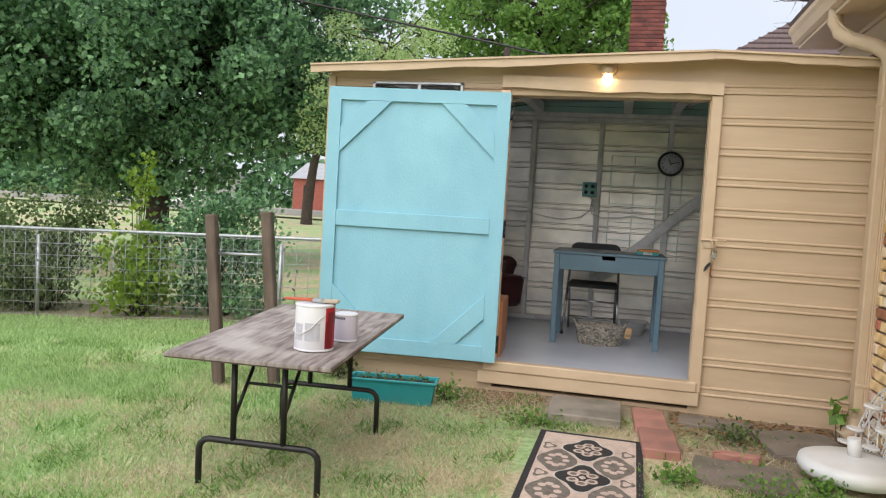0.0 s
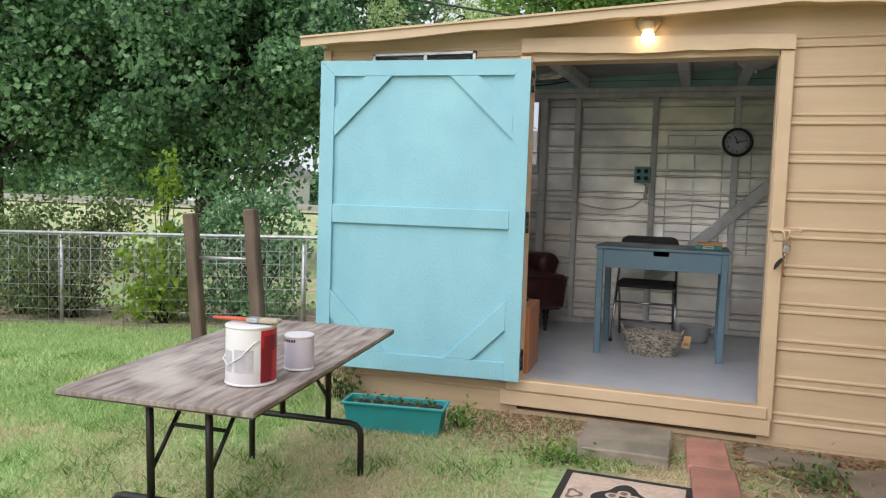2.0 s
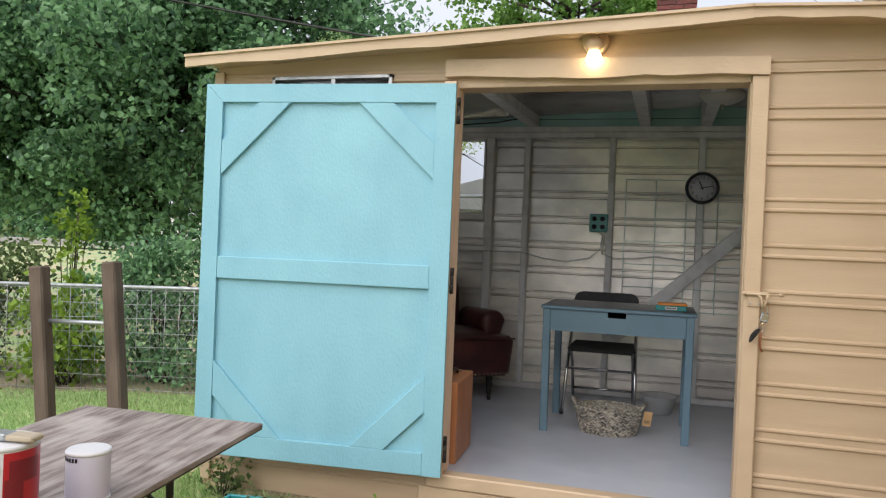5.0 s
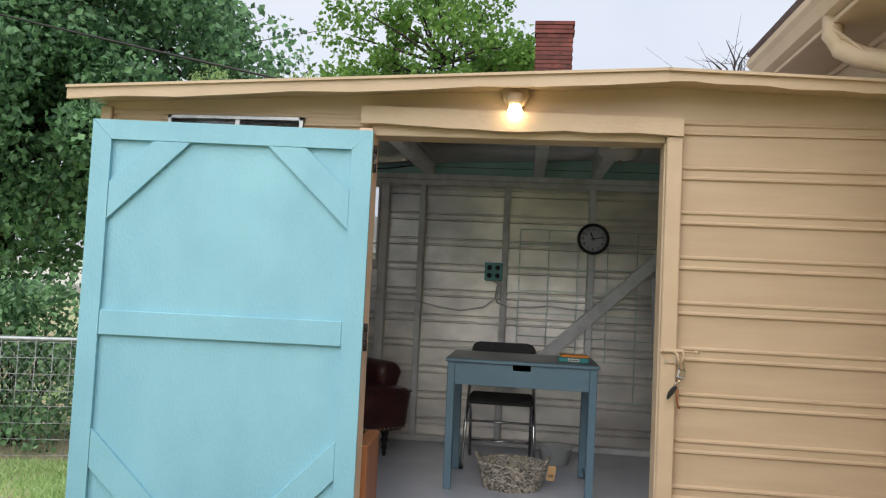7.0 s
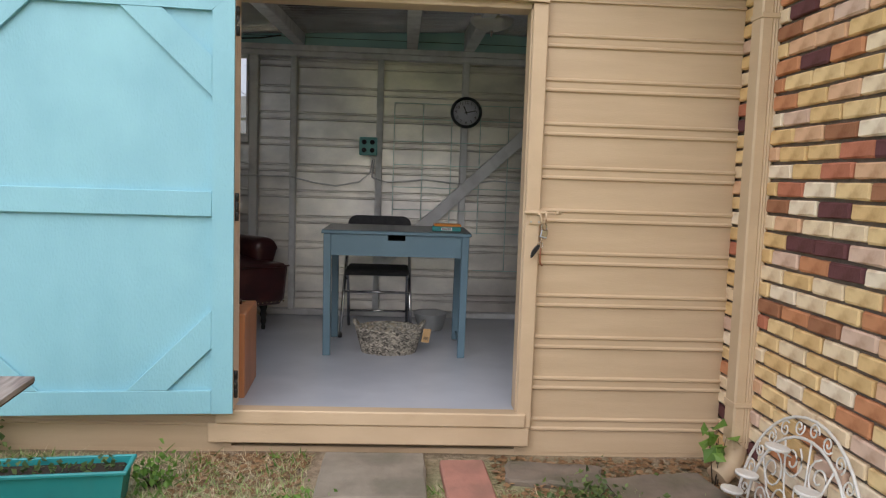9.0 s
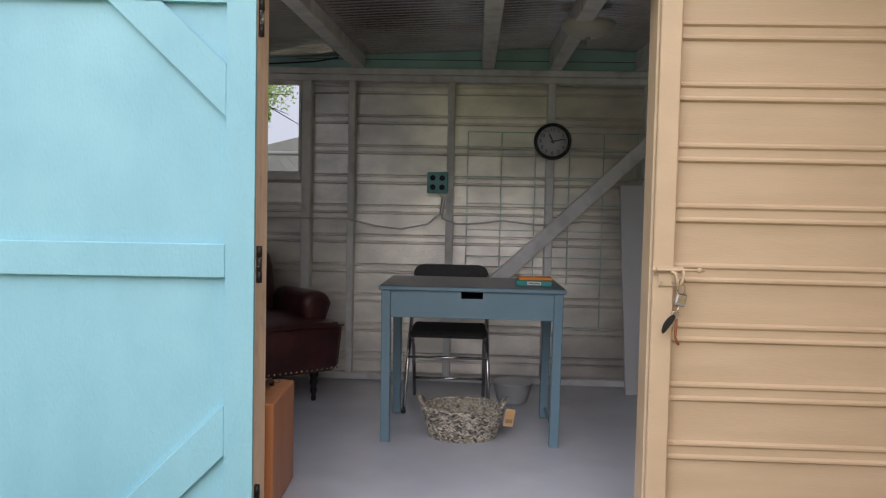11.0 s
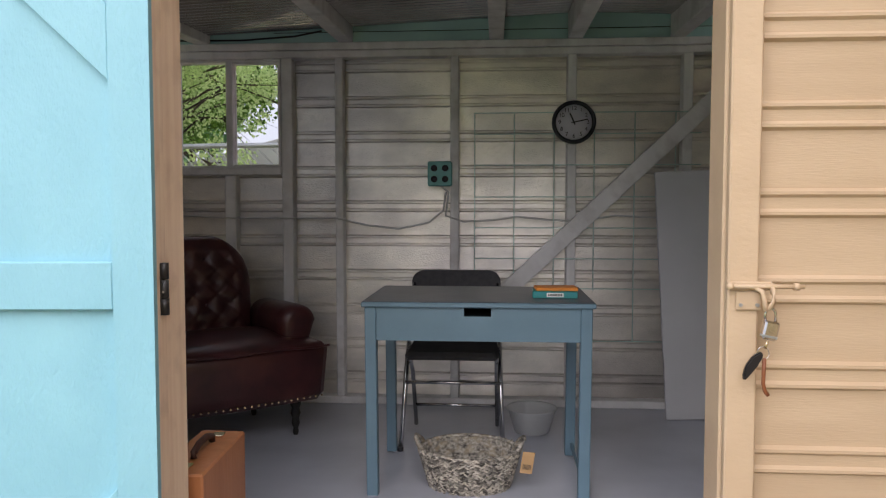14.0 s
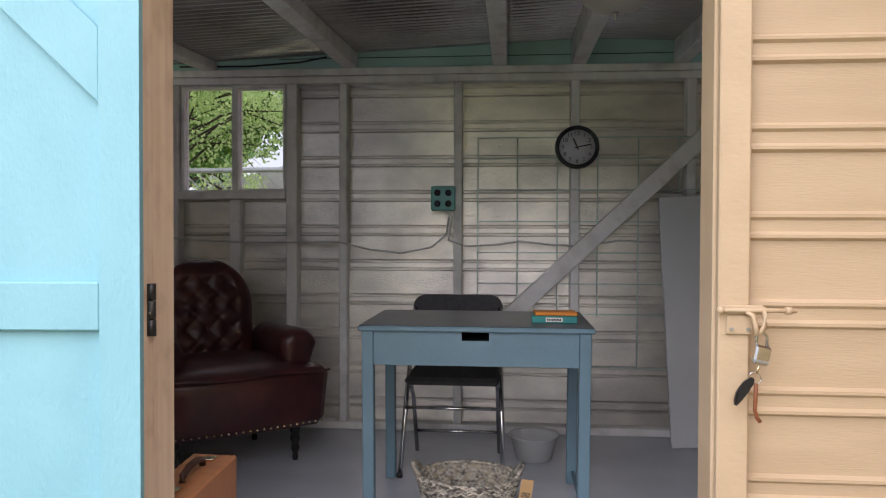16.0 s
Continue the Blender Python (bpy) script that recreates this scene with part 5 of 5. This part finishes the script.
def trellis():
    e = thing("wire_trellis", pose(1.83, 5.12, 0.0, 0, 10, 0), "white scrolled wrought iron garden ornament against the brick", "garden ornament")
    bm = bmesh.new()
    P = lambda u, v: (0, u, v)
    for r in (0.40, 0.325):
        put_tube(bm, [P(r * math.cos(radians(a)), 0.08 + r * math.sin(radians(a))) for a in range(-20, 201, 10)], 0.006, 6)
    def scroll(cy, cz, r, a0, turns, s=1):
        return [P(cy + r * (1 - 0.8 * q / 20) * math.cos(radians(a0 + s * turns * 360 * q / 20)), cz + r * (1 - 0.8 * q / 20) * math.sin(radians(a0 + s * turns * 360 * q / 20))) for q in range(21)]
    for a in range(0, 181, 15):
        put_tube(bm, scroll(0.362 * math.cos(radians(a)), 0.08 + 0.362 * math.sin(radians(a)), 0.033, a * 2, 1.4, 1 if a % 30 else -1), 0.0035, 5)
    for k, (cy, cz, r) in enumerate(((-0.2, 0.22, 0.08), (0.2, 0.22, 0.08), (-0.09, 0.30, 0.07), (0.09, 0.30, 0.07), (-0.1, 0.13, 0.07), (0.1, 0.13, 0.07), (0, 0.2, 0.05), (-0.24, 0.09, 0.06), (0.24, 0.09, 0.06))):
        put_tube(bm, scroll(cy, cz, r, 40 * k, 1.6, 1 if k % 2 else -1), 0.004, 5)
    for a in (30, 60, 90, 120, 150):
        put_tube(bm, [P(0.02 * math.cos(radians(a)), 0.02), P(0.2 * math.cos(radians(a)) + 0.03 * math.sin(radians(3 * a)), 0.05 + 0.17 * math.sin(radians(a))), P(0.325 * math.cos(radians(a)), 0.08 + 0.325 * math.sin(radians(a)))], 0.004, 5)
    put_tube(bm, [P(-0.37, -0.02), P(0.37, -0.02)], 0.006, 6)
    done(bm, "scrollwork", WHITEM, e)
    for y, z in ((-0.14, 0.26), (0.10, 0.33), (0.26, 0.16), (-0.02, 0.14), (0.34, 0.06)):
        tube("candle_cup", [(-0.06, y, z), (-0.0605, y, z + 0.012)], 0.045, WHITEM, e, 14)
        tube("cup_arm", [(0, y, z - 0.02), (-0.06, y, z)], 0.004, WHITEM, e, 5)


trellis()


def fence():
    e = thing("yard_fence", pose(0, 0, 0), "galvanised wire fence with a top rail and steel posts", "fence")
    y0 = 8.3
    zt = lambda x: 0.80 + 0.030 * (x + 4.0)
    tube("top_rail", [(x, y0, zt(x)) for x in (-14, -10, -6, -2.3, -1.8)], 0.019, STEEL, e, 8)
    for x in (-12.4, -9.3, -6.2, -3.1):
        tube("steel_post", [(x, y0 + 0.02, ground_z(x, y0) - 0.1), (x, y0 + 0.02, zt(x) - 0.07)], 0.022, STEEL, e, 8)
    bm = bmesh.new()
    for i in range(82):
        x = -14 + 0.15 * i
        put_tube(bm, [(x + random.uniform(-.01, .01), y0 - 0.02, ground_z(x, y0)), (x, y0 - 0.02, zt(x))], 0.0034, 3)
    for k in range(8):
        put_tube(bm, [(x, y0 - 0.02, ground_z(x, y0) + (zt(x) - ground_z(x, y0)) * (0.03 + 0.135 * k) + random.uniform(-.006, .006)) for x in np.arange(-14, -1.8, 0.3)], 0.0034, 3)
    for s in (-1, 1):
        for i in range(150):
            x = -14 + 0.08 * i
            h = zt(x) - ground_z(x, y0)
            a, b = x, x + s * h * 0.8
            if -14 < b < -1.8: put_tube(bm, [(a, y0 + 0.012 * s, ground_z(x, y0)), (b, y0 + 0.012 * s, zt(b))], 0.0012, 3)
    tagged(done(bm, "wire_mesh", STEEL, e), kind="stuff")
    for x, y, h in ((-2.16, 5.48, 1.13), (-1.755, 5.5, 1.17)):
        m = pose(x, y, ground_z(x, y) - 0.1, 0, -5, 8)
        ob = box("fence_post", (-0.036, -0.036, 0), (0.036, 0.036, h + 0.1 - ground_z(x, y)), POSTW, None, 0.008, m=m)
        tagged(ob, "weathered grey brown wooden post in the lawn", "post", "wooden posts by the shed corner")
    tagged(tube("gate_bar", [(-2.24, 5.48, 0.86), (-1.835, 5.5, 0.87)], 0.011, STEEL), "thin steel bar tied between the wooden posts", "bar")
    # taller chain link behind the shed
    g = thing("chain_link_fence", pose(0, 0, 0), "chain link fence with a steel rail behind the shed", "fence")
    tube("top_rail", [(-2.2, 9.6, 1.78), (1.5, 9.6, 1.81)], 0.02, STEEL, g, 8)
    bm = bmesh.new()
    for s in (-1, 1):
        for i in range(38):
            x = -2.2 + 0.1 * i
            put_tube(bm, [(x, 9.6 + 0.004 * s, 0.2), (max(-2.2, min(1.5, x + s * 1.5)), 9.6 + 0.004 * s, 1.79 if -2.2 < x + s * 1.5 < 1.5 else 0.2 + abs(max(-2.2, min(1.5, x + s * 1.5)) - x))], 0.0038, 3)
    tagged(done(bm, "wire_mesh", STEEL, g), kind="stuff")
    for x in (-2.2, 1.5): tube("post", [(x, 9.63, -0.3), (x, 9.63, 1.84)], 0.025, STEEL, g, 8)


fence()

# ---- distance ----
def cloud_of(cx, cy, cz, rx, ry, rz, n, seed, hollow=0.35):
    r = random.Random(seed)
    out = []
    while len(out) < n:
        p = Vector((r.uniform(-1, 1), r.uniform(-1, 1), r.uniform(-1, 1)))
        if hollow < p.length < 1: out.append((cx + p.x * rx, cy + p.y * ry, cz + p.z * rz))
    return out


tree("maple_tree", (-9.2, 15.0, -0.4), 7.0, 0.30, cloud_of(-0.1, 0, 5.5, 4.6, 3.6, 3.7, 170, 1), 125000, 0.13, LEAFD, "large dense dark green maple tree beyond the fence", (0.3, 0.2), 0.85)
tree("maple_tree", (-12.8, 13.0, -0.5), 7.0, 0.26, cloud_of(0.0, 0, 5.2, 3.0, 3.0, 3.4, 80, 2), 46000, 0.135, LEAFD, "dense dark green maple tree beyond the fence", (0, 0), 0.85)
tree("leaning_tree", (-17.6, 42.0, -0.1), 9.0, 0.38, cloud_of(1.0, 0, 7.2, 4.6, 3.5, 2.2, 40, 3), 9000, 0.42, LEAFD, "leaning tree with a forked dark trunk", (2.2, 0), 1.3)
tree("spring_tree", (-2.0, 26.0, 0.0), 9.0, 0.26, cloud_of(-0.7, 0, 7.9, 4.2, 3.0, 3.1, 80, 4, 0.1), 22000, 0.19, LEAFL, "airy light green spring tree with open branches", (-0.6, 0), 0.75)
tree("spring_tree", (-8.6, 26.0, 0.0), 6.2, 0.2, cloud_of(0, 0, 4.9, 2.2, 2.0, 1.7, 36, 5), 13000, 0.18, LEAFL, "round light green spring tree", (0, 0), 0.8)
tree("window_tree", (-4.2, 14.4, 0.0), 4.6, 0.07, cloud_of(0.2, 0, 3.2, 1.8, 1.4, 1.6, 40, 6, 0.1), 12000, 0.055, LEAFW, "bright green young tree behind the shed", (0.2, 0), 0.42)
bare = tree("bare_tree", (7.5, 30, 0), 9.5, 0.2, cloud_of(0, 0, 8.6, 2.6, 2, 2.2, 60, 8, 0.1), 60, 0.05, LEAFL, "bare grey twigged tree against the sky", (0, 0), 0.9)


def bush(name, x, y, rx, ry, h, n, size, material, label, seed, z0=0.0, clumps=26):
    e = thing(name, pose(x, y, ground_z(x, y)), label, "bush")
    r = random.Random(seed)
    cl = [(r.gauss(0, .45) * rx, r.gauss(0, .45) * ry, z0 + h * r.uniform(0.12, 1)) for _ in range(clumps)]
    bm = bmesh.new()
    for c in cl: put_tube(bm, [(c[0] * .12, c[1] * .12, -0.05), (c[0] * .6, c[1] * .6, c[2] * .55), c], 0.010 if h > 0.5 else 0.003, 4, False, 0.003 if h > 0.5 else 0.001)
    done(bm, "stems", BARK, e)
    n = n * 2 if h > 0.5 else n
    cc = np.array(cl); pick = rng.integers(0, len(cc), n)
    v, f = leaf_cards(cc[pick] + rng.normal(size=(n, 3)) * np.array([1, 1, 0.8]) * min(0.14, rx * 0.4), size)
    tagged(raw("leaves", v, f, material, e), kind="stuff")


bush("shrub", -6.5, 8.75, 0.75, 0.4, 1.45, 2600, 0.06, LEAFB, "tangled green shrub grown along the fence", 1)
bush("shrub", -7.4, 8.9, 0.6, 0.4, 1.2, 1700, 0.06, LEAFB, "tangled green shrub grown along the fence", 2)
bush("shrub", -4.15, 8.9, 0.62, 0.4, 1.35, 3000, 0.06, LEAFD, "dark leafy shrub behind the wire fence", 3)
bush("shrub", -5.0, 8.55, 0.42, 0.25, 0.85, 800, 0.075, LEAFY, "yellow green shrub in front of darker leaves", 4)
bush("shrub", -5.2, 8.8, 0.16, 0.15, 1.55, 260, 0.075, LEAFY, "thin yellow green sapling by the fence", 5, 0.4)
bush("shrub", -8.8, 9.0, 0.8, 0.4, 1.3, 1700, 0.06, LEAFB, "tangled green shrub grown along the fence", 6)
bush("weed_clump", -0.58, 5.62, 0.08, 0.08, 0.10, 120, 0.032, LEAFL, "green weeds beside the planter", 7)
bush("weed_clump", -1.45, 5.85, 0.12, 0.10, 0.16, 160, 0.035, LEAFB, "weeds at the shed corner", 8)
bush("weed_clump", 1.2, 5.45, 0.16, 0.10, 0.06, 260, 0.028, LEAFB, "low weeds between the stones", 9)
bush("weed_clump", 0.80, 4.62, 0.10, 0.12, 0.06, 260, 0.028, LEAFL, "low weeds between the stones", 10)
bush("weed_clump", 0.02, 5.28, 0.12, 0.07, 0.05, 260, 0.024, LEAFL, "low green tufts beside the step", 12)
bush("weed_clump", 1.22, 4.50, 0.20, 0.06, 0.05, 320, 0.024, LEAFL, "low green tufts along the flagstone", 13)
bush("weed_clump", 1.48, 4.72, 0.08, 0.10, 0.06, 200, 0.026, LEAFL, "low green tufts beside the umbrella base", 14)
bush("vine", 1.80, 5.66, 0.07, 0.06, 0.16, 16, 0.085, LEAFL, "broad green leaves growing by the downspout foot", 11, 0.1, 5)


def far_house(x, y, w, d, h, rh, wall, roof, label, doors=2):
    e = thing("far_house", pose(x, y, ground_z(0, 40) + 0.0), label, "house")
    box("wall", (-w / 2, -d / 2, -1), (w / 2, d / 2, h), wall, e, 0)
    bm = bmesh.new(); put_prism(bm, [(-d / 2 - .3, h), (d / 2 + .3, h), (0, h + rh)], -w / 2 - .3, w / 2 + .3, "x"); done(bm, "roof", roof, e)
    for k in range(doors):
        cx = -w / 2 + w * (k + 0.5) / doors
        box("window", (cx - .5, -d / 2 - 0.03, 0.9), (cx + .5, -d / 2 + 0.02, 2.0), BLACKP, e, 0)


far_house(-22, 66, 12, 7, 2.6, 1.6, FARB, FARR, "low red brick house across the road", 4)
far_house(-44, 68, 12, 7, 2.6, 1.6, FARW, FARR, "low white house across the road", 3)
far_house(2.0, 66, 12, 7, 2.6, 1.6, FARW, FARR, "low white house across the road", 3)
structure(box("road", (-90, 50, -0.05), (60, 54, ground_z(0, 37.5) + 0.05), ROAD, None, 0), "pale concrete street", "road")
# far woods behind the street
n = 26000
fx = rng.uniform(-95, 45, n)
crest = 4.0 + 1.6 * np.sin(fx * 0.31) + 1.2 * np.sin(fx * 0.83 + 1.0) + 0.6 * np.sin(fx * 2.1)
v, f = leaf_cards(np.column_stack([fx, rng.uniform(74, 80, n), crest * rng.uniform(0, 1.15, n)]), 0.75)
tagged(raw("far_woods", v, f, LEAFD), "uneven line of green woods beyond the street", "woods", kind="stuff")
# neighbour's outbuilding behind the shed, seen through its window
e = thing("outbuilding", pose(-2.9, 17.5, 0), "pale grey neighbouring outbuilding with a low gable roof", "outbuilding")
box("wall", (-2.2, 0, -0.5), (2.2, 3, 2.05), FARW, e, 0.01)
bm = bmesh.new(); put_prism(bm, [(-2.5, 2.03), (2.5, 2.03), (0.3, 2.75)], -0.3, 3.3, "y"); done(bm, "roof", FARR, e)
tube("pole", [(-2.75, 20.5, 0), (-2.75, 20.5, 5.5)], 0.09, BARK, thing("utility_pole", pose(0, 0, 0), "dark wooden utility pole behind the yard", "pole"), 8)


# chimney and roof of the house behind
def chimney():
    e = thing("brick_chimney", pose(0.66, 14.2, 0.03), "tall red brick chimney with a corbelled top", "chimney")
    box("core", (-0.27, -0.2, -0.4), (0.27, 0.2, 5.53), MORTAR, e, 0)
    me = None
    for row in range(24):
        z = 3.92 + 0.0675 * row
        off = 0.018 if row > 20 else 0.0
        for k in range(3):
            x = -0.285 - off + 0.19 * k + (0.095 if row % 2 else 0) - (0.0)
            w = 0.182 + (0.012 if off else 0)
            hi = min(x + w, 0.285 + off)
            ob = box("brick", (x if k or not row % 2 else -0.285 - off, -0.215 - off, z), (hi, 0.0, z + 0.057), CHIMB, e, 0.004)
        if row % 2: box("brick", (-0.285 - off, -0.214 - off, z), (-0.285 - off + 0.085, 0.0, z + 0.057), CHIMB, e, 0.004)


chimney()
e = thing("rear_roof", pose(3.9, 15.5, 0), "brown shingled hip roof of the house behind", "roof")
bm = bmesh.new()
v = [bm.verts.new(p) for p in ((-2.2, -2.5, 3.75), (4, -2.5, 3.75), (4, 1.0, 5.6), (0.2, 1.0, 5.6), (-2.2, 4, 3.75))]
bm.faces.new((v[0], v[1], v[2], v[3])); bm.faces.new((v[0], v[3], v[4]))
ob = done(bm, "slope", SHINGLE, e); ob.modifiers.new("thick", "SOLIDIFY").thickness = 0.05
bm = bmesh.new()
for k in range(13):
    z = 3.75 + 1.85 * k / 13; y = -2.5 + 3.5 * k / 13
    put_box(bm, (-2.2 + 2.4 * k / 13, y - 0.02, z), (4, y + 0.2, z + 0.02))
done(bm, "shingle_courses", SHINGLE, e)
box("eave_wall", (-2.0, -2.2, 0), (4, 4, 3.75), FARB, e, 0)

for nm, a, b, sag in (("overhead_cable", (-11, 12, 5.72), (2.5, 12.0, 2.95), 0.05), ("overhead_cable", (-12, 15, 5.3), (4, 15, 3.5), 0.2)):
    pts = [Vector(a).lerp(Vector(b), i / 20) - Vector((0, 0, 4 * sag * (i / 20) * (1 - i / 20))) for i in range(21)]
    tube("cable", pts, 0.017 if a[1] < 13 else 0.01, BLACK, thing(nm, pose(0, 0, 0), "black overhead service cable across the sky", "cable"), 5)


# ---- grass, straw and dead leaves ----
def blades(name, n, x0, x1, y0, y1, h, material, keep, label, width=0.005, lay=0.5):
    P = np.stack([rng.uniform(x0, x1, n), rng.uniform(y0, y1, n)], 1)
    P = P[[keep(x, y) for x, y in P]]
    m = len(P)
    z = np.array([ground_z(x, y) for x, y in P])
    base = np.column_stack([P, z])
    a = rng.uniform(0, 2 * np.pi, m)
    s = np.column_stack([np.cos(a), np.sin(a), np.zeros(m)])
    H = h * rng.uniform(0.4, 1.3, m)
    tip = base + np.column_stack([rng.normal(0, lay, m) * H, rng.normal(0, lay, m) * H, H])
    v = np.stack([base - s * width, base + s * width, tip], 1).reshape(-1, 3)
    f = np.arange(m * 3).reshape(-1, 3)
    tagged(raw(name, v, f, material), label, "grass", kind="stuff")


def dry(x, y):
    return noise.noise(Vector((x * 0.85, y * 0.85, 5.0))) + 0.5 * noise.noise(Vector((x * 2.3, y * 2.3, 1.0)))


def on_lawn(x, y):
    if y > 5.94 and x > -1.66: return False
    if 0.0 < x < 0.6 and 3.9 < y < 5.25: return False
    if x > 0.03 and y > 5.57: return False
    if x > 0.6 and y > 4.7 and random.random() < 0.85: return False
    return y < 8.2


blades("lawn_grass", 150000, -4.5, 1.9, 2.2, 6.0, 0.034, GRASS, lambda x, y: on_lawn(x, y) and dry(x, y) < 0.14 + random.uniform(-.3, .3) and (y < 4.3 or x < -1.4 or random.random() < 0.45), "short green lawn grass", 0.0028, 0.6)
blades("dry_grass", 110000, -3.5, 1.5, 2.2, 6.0, 0.03, STRAW, lambda x, y: on_lawn(x, y) and dry(x, y) > -0.14 - (0.35 if y > 4.2 and x > -1.4 else 0) + random.uniform(-.22, .25), "dry straw coloured grass", 0.0025, 1.1)
blades("lawn_grass", 90000, -9, -1.5, 5.0, 8.2, 0.045, GRASS, lambda x, y: on_lawn(x, y) and dry(x, y) < 0.3 + random.uniform(-.3, .3), "short green lawn grass", 0.005, 0.6)
blades("clover_tufts", 60000, -6.0, 1.5, 2.2, 7.0, 0.04, LEAFL, lambda x, y: on_lawn(x, y) and noise.noise(Vector((x * 3.1, y * 3.1, 9.0))) > 0.16 + random.uniform(-.12, .12), "denser green clover and grass tufts", 0.006, 0.9)
L = np.array([(x, y, ground_z(x, y) + 0.012) for x, y in zip(rng.uniform(-0.5, 1.9, 2400), 5.95 - np.abs(rng.normal(0, 0.32, 2400))) if y > 5.1 and not (0.03 < x < 0.85 and y > 5.0)])
v, f = leaf_cards(L, 0.042)
v[:, 2] = np.repeat(L[:, 2], 4) + (v[:, 2] - np.repeat(L[:, 2], 4)) * 0.25
tagged(raw("dead_leaves", v, f, DEADL), "curled brown dead leaves along the shed foot", "leaves", kind="stuff")


# ---- house bricks ----
def bricks():
    meshes = []
    r = random.Random(11)
    for k in range(4):
        bm = bmesh.new(); put_box(bm, (-0.012, -0.098, -0.0285), (0.03, 0.098, 0.0285), 0.006)
        for v in bm.verts: v.co += Vector((r.uniform(-1, 1) * .002, r.uniform(-1, 1) * .003, r.uniform(-1, 1) * .0025))
        me = bpy.data.meshes.new("brick"); bm.to_mesh(me); bm.free(); me.materials.append(BRICK); meshes.append(me)
    for row in range(31):
        z = 0.03 + 0.0705 * row
        if z > 2.16: break
        for k in range(8):
            y = 6.12 - 0.208 * k - (0.104 if row % 2 else 0)
            ob = new("brick", r.choice(meshes)); ob.parent = hw
            ob.matrix_basis = pose(1.955 + r.uniform(-.003, .003), y, z, r.uniform(-.6, .6), 0, r.uniform(-.7, .7))
    for k in range(24):
        ob = new("brick", meshes[k % 4]); ob.parent = hw
        ob.matrix_basis = pose(1.955, 6.05 - 0.0705 * k, 2.287, 90, 0, 0)
    rest = bmesh.new()
    for row in range(31):
        z = 0.03 + 0.0705 * row
        if z > 2.16: break
        for k in range(8, 40):
            y = 6.12 - 0.208 * k - (0.104 if row % 2 else 0)
            put_box(rest, (1.943, y - 0.098, z - 0.0285), (1.985, y + 0.098, z + 0.0285), 0)
    tagged(done(rest, "far_bricks", BRICK, hw), kind="stuff")


bricks()
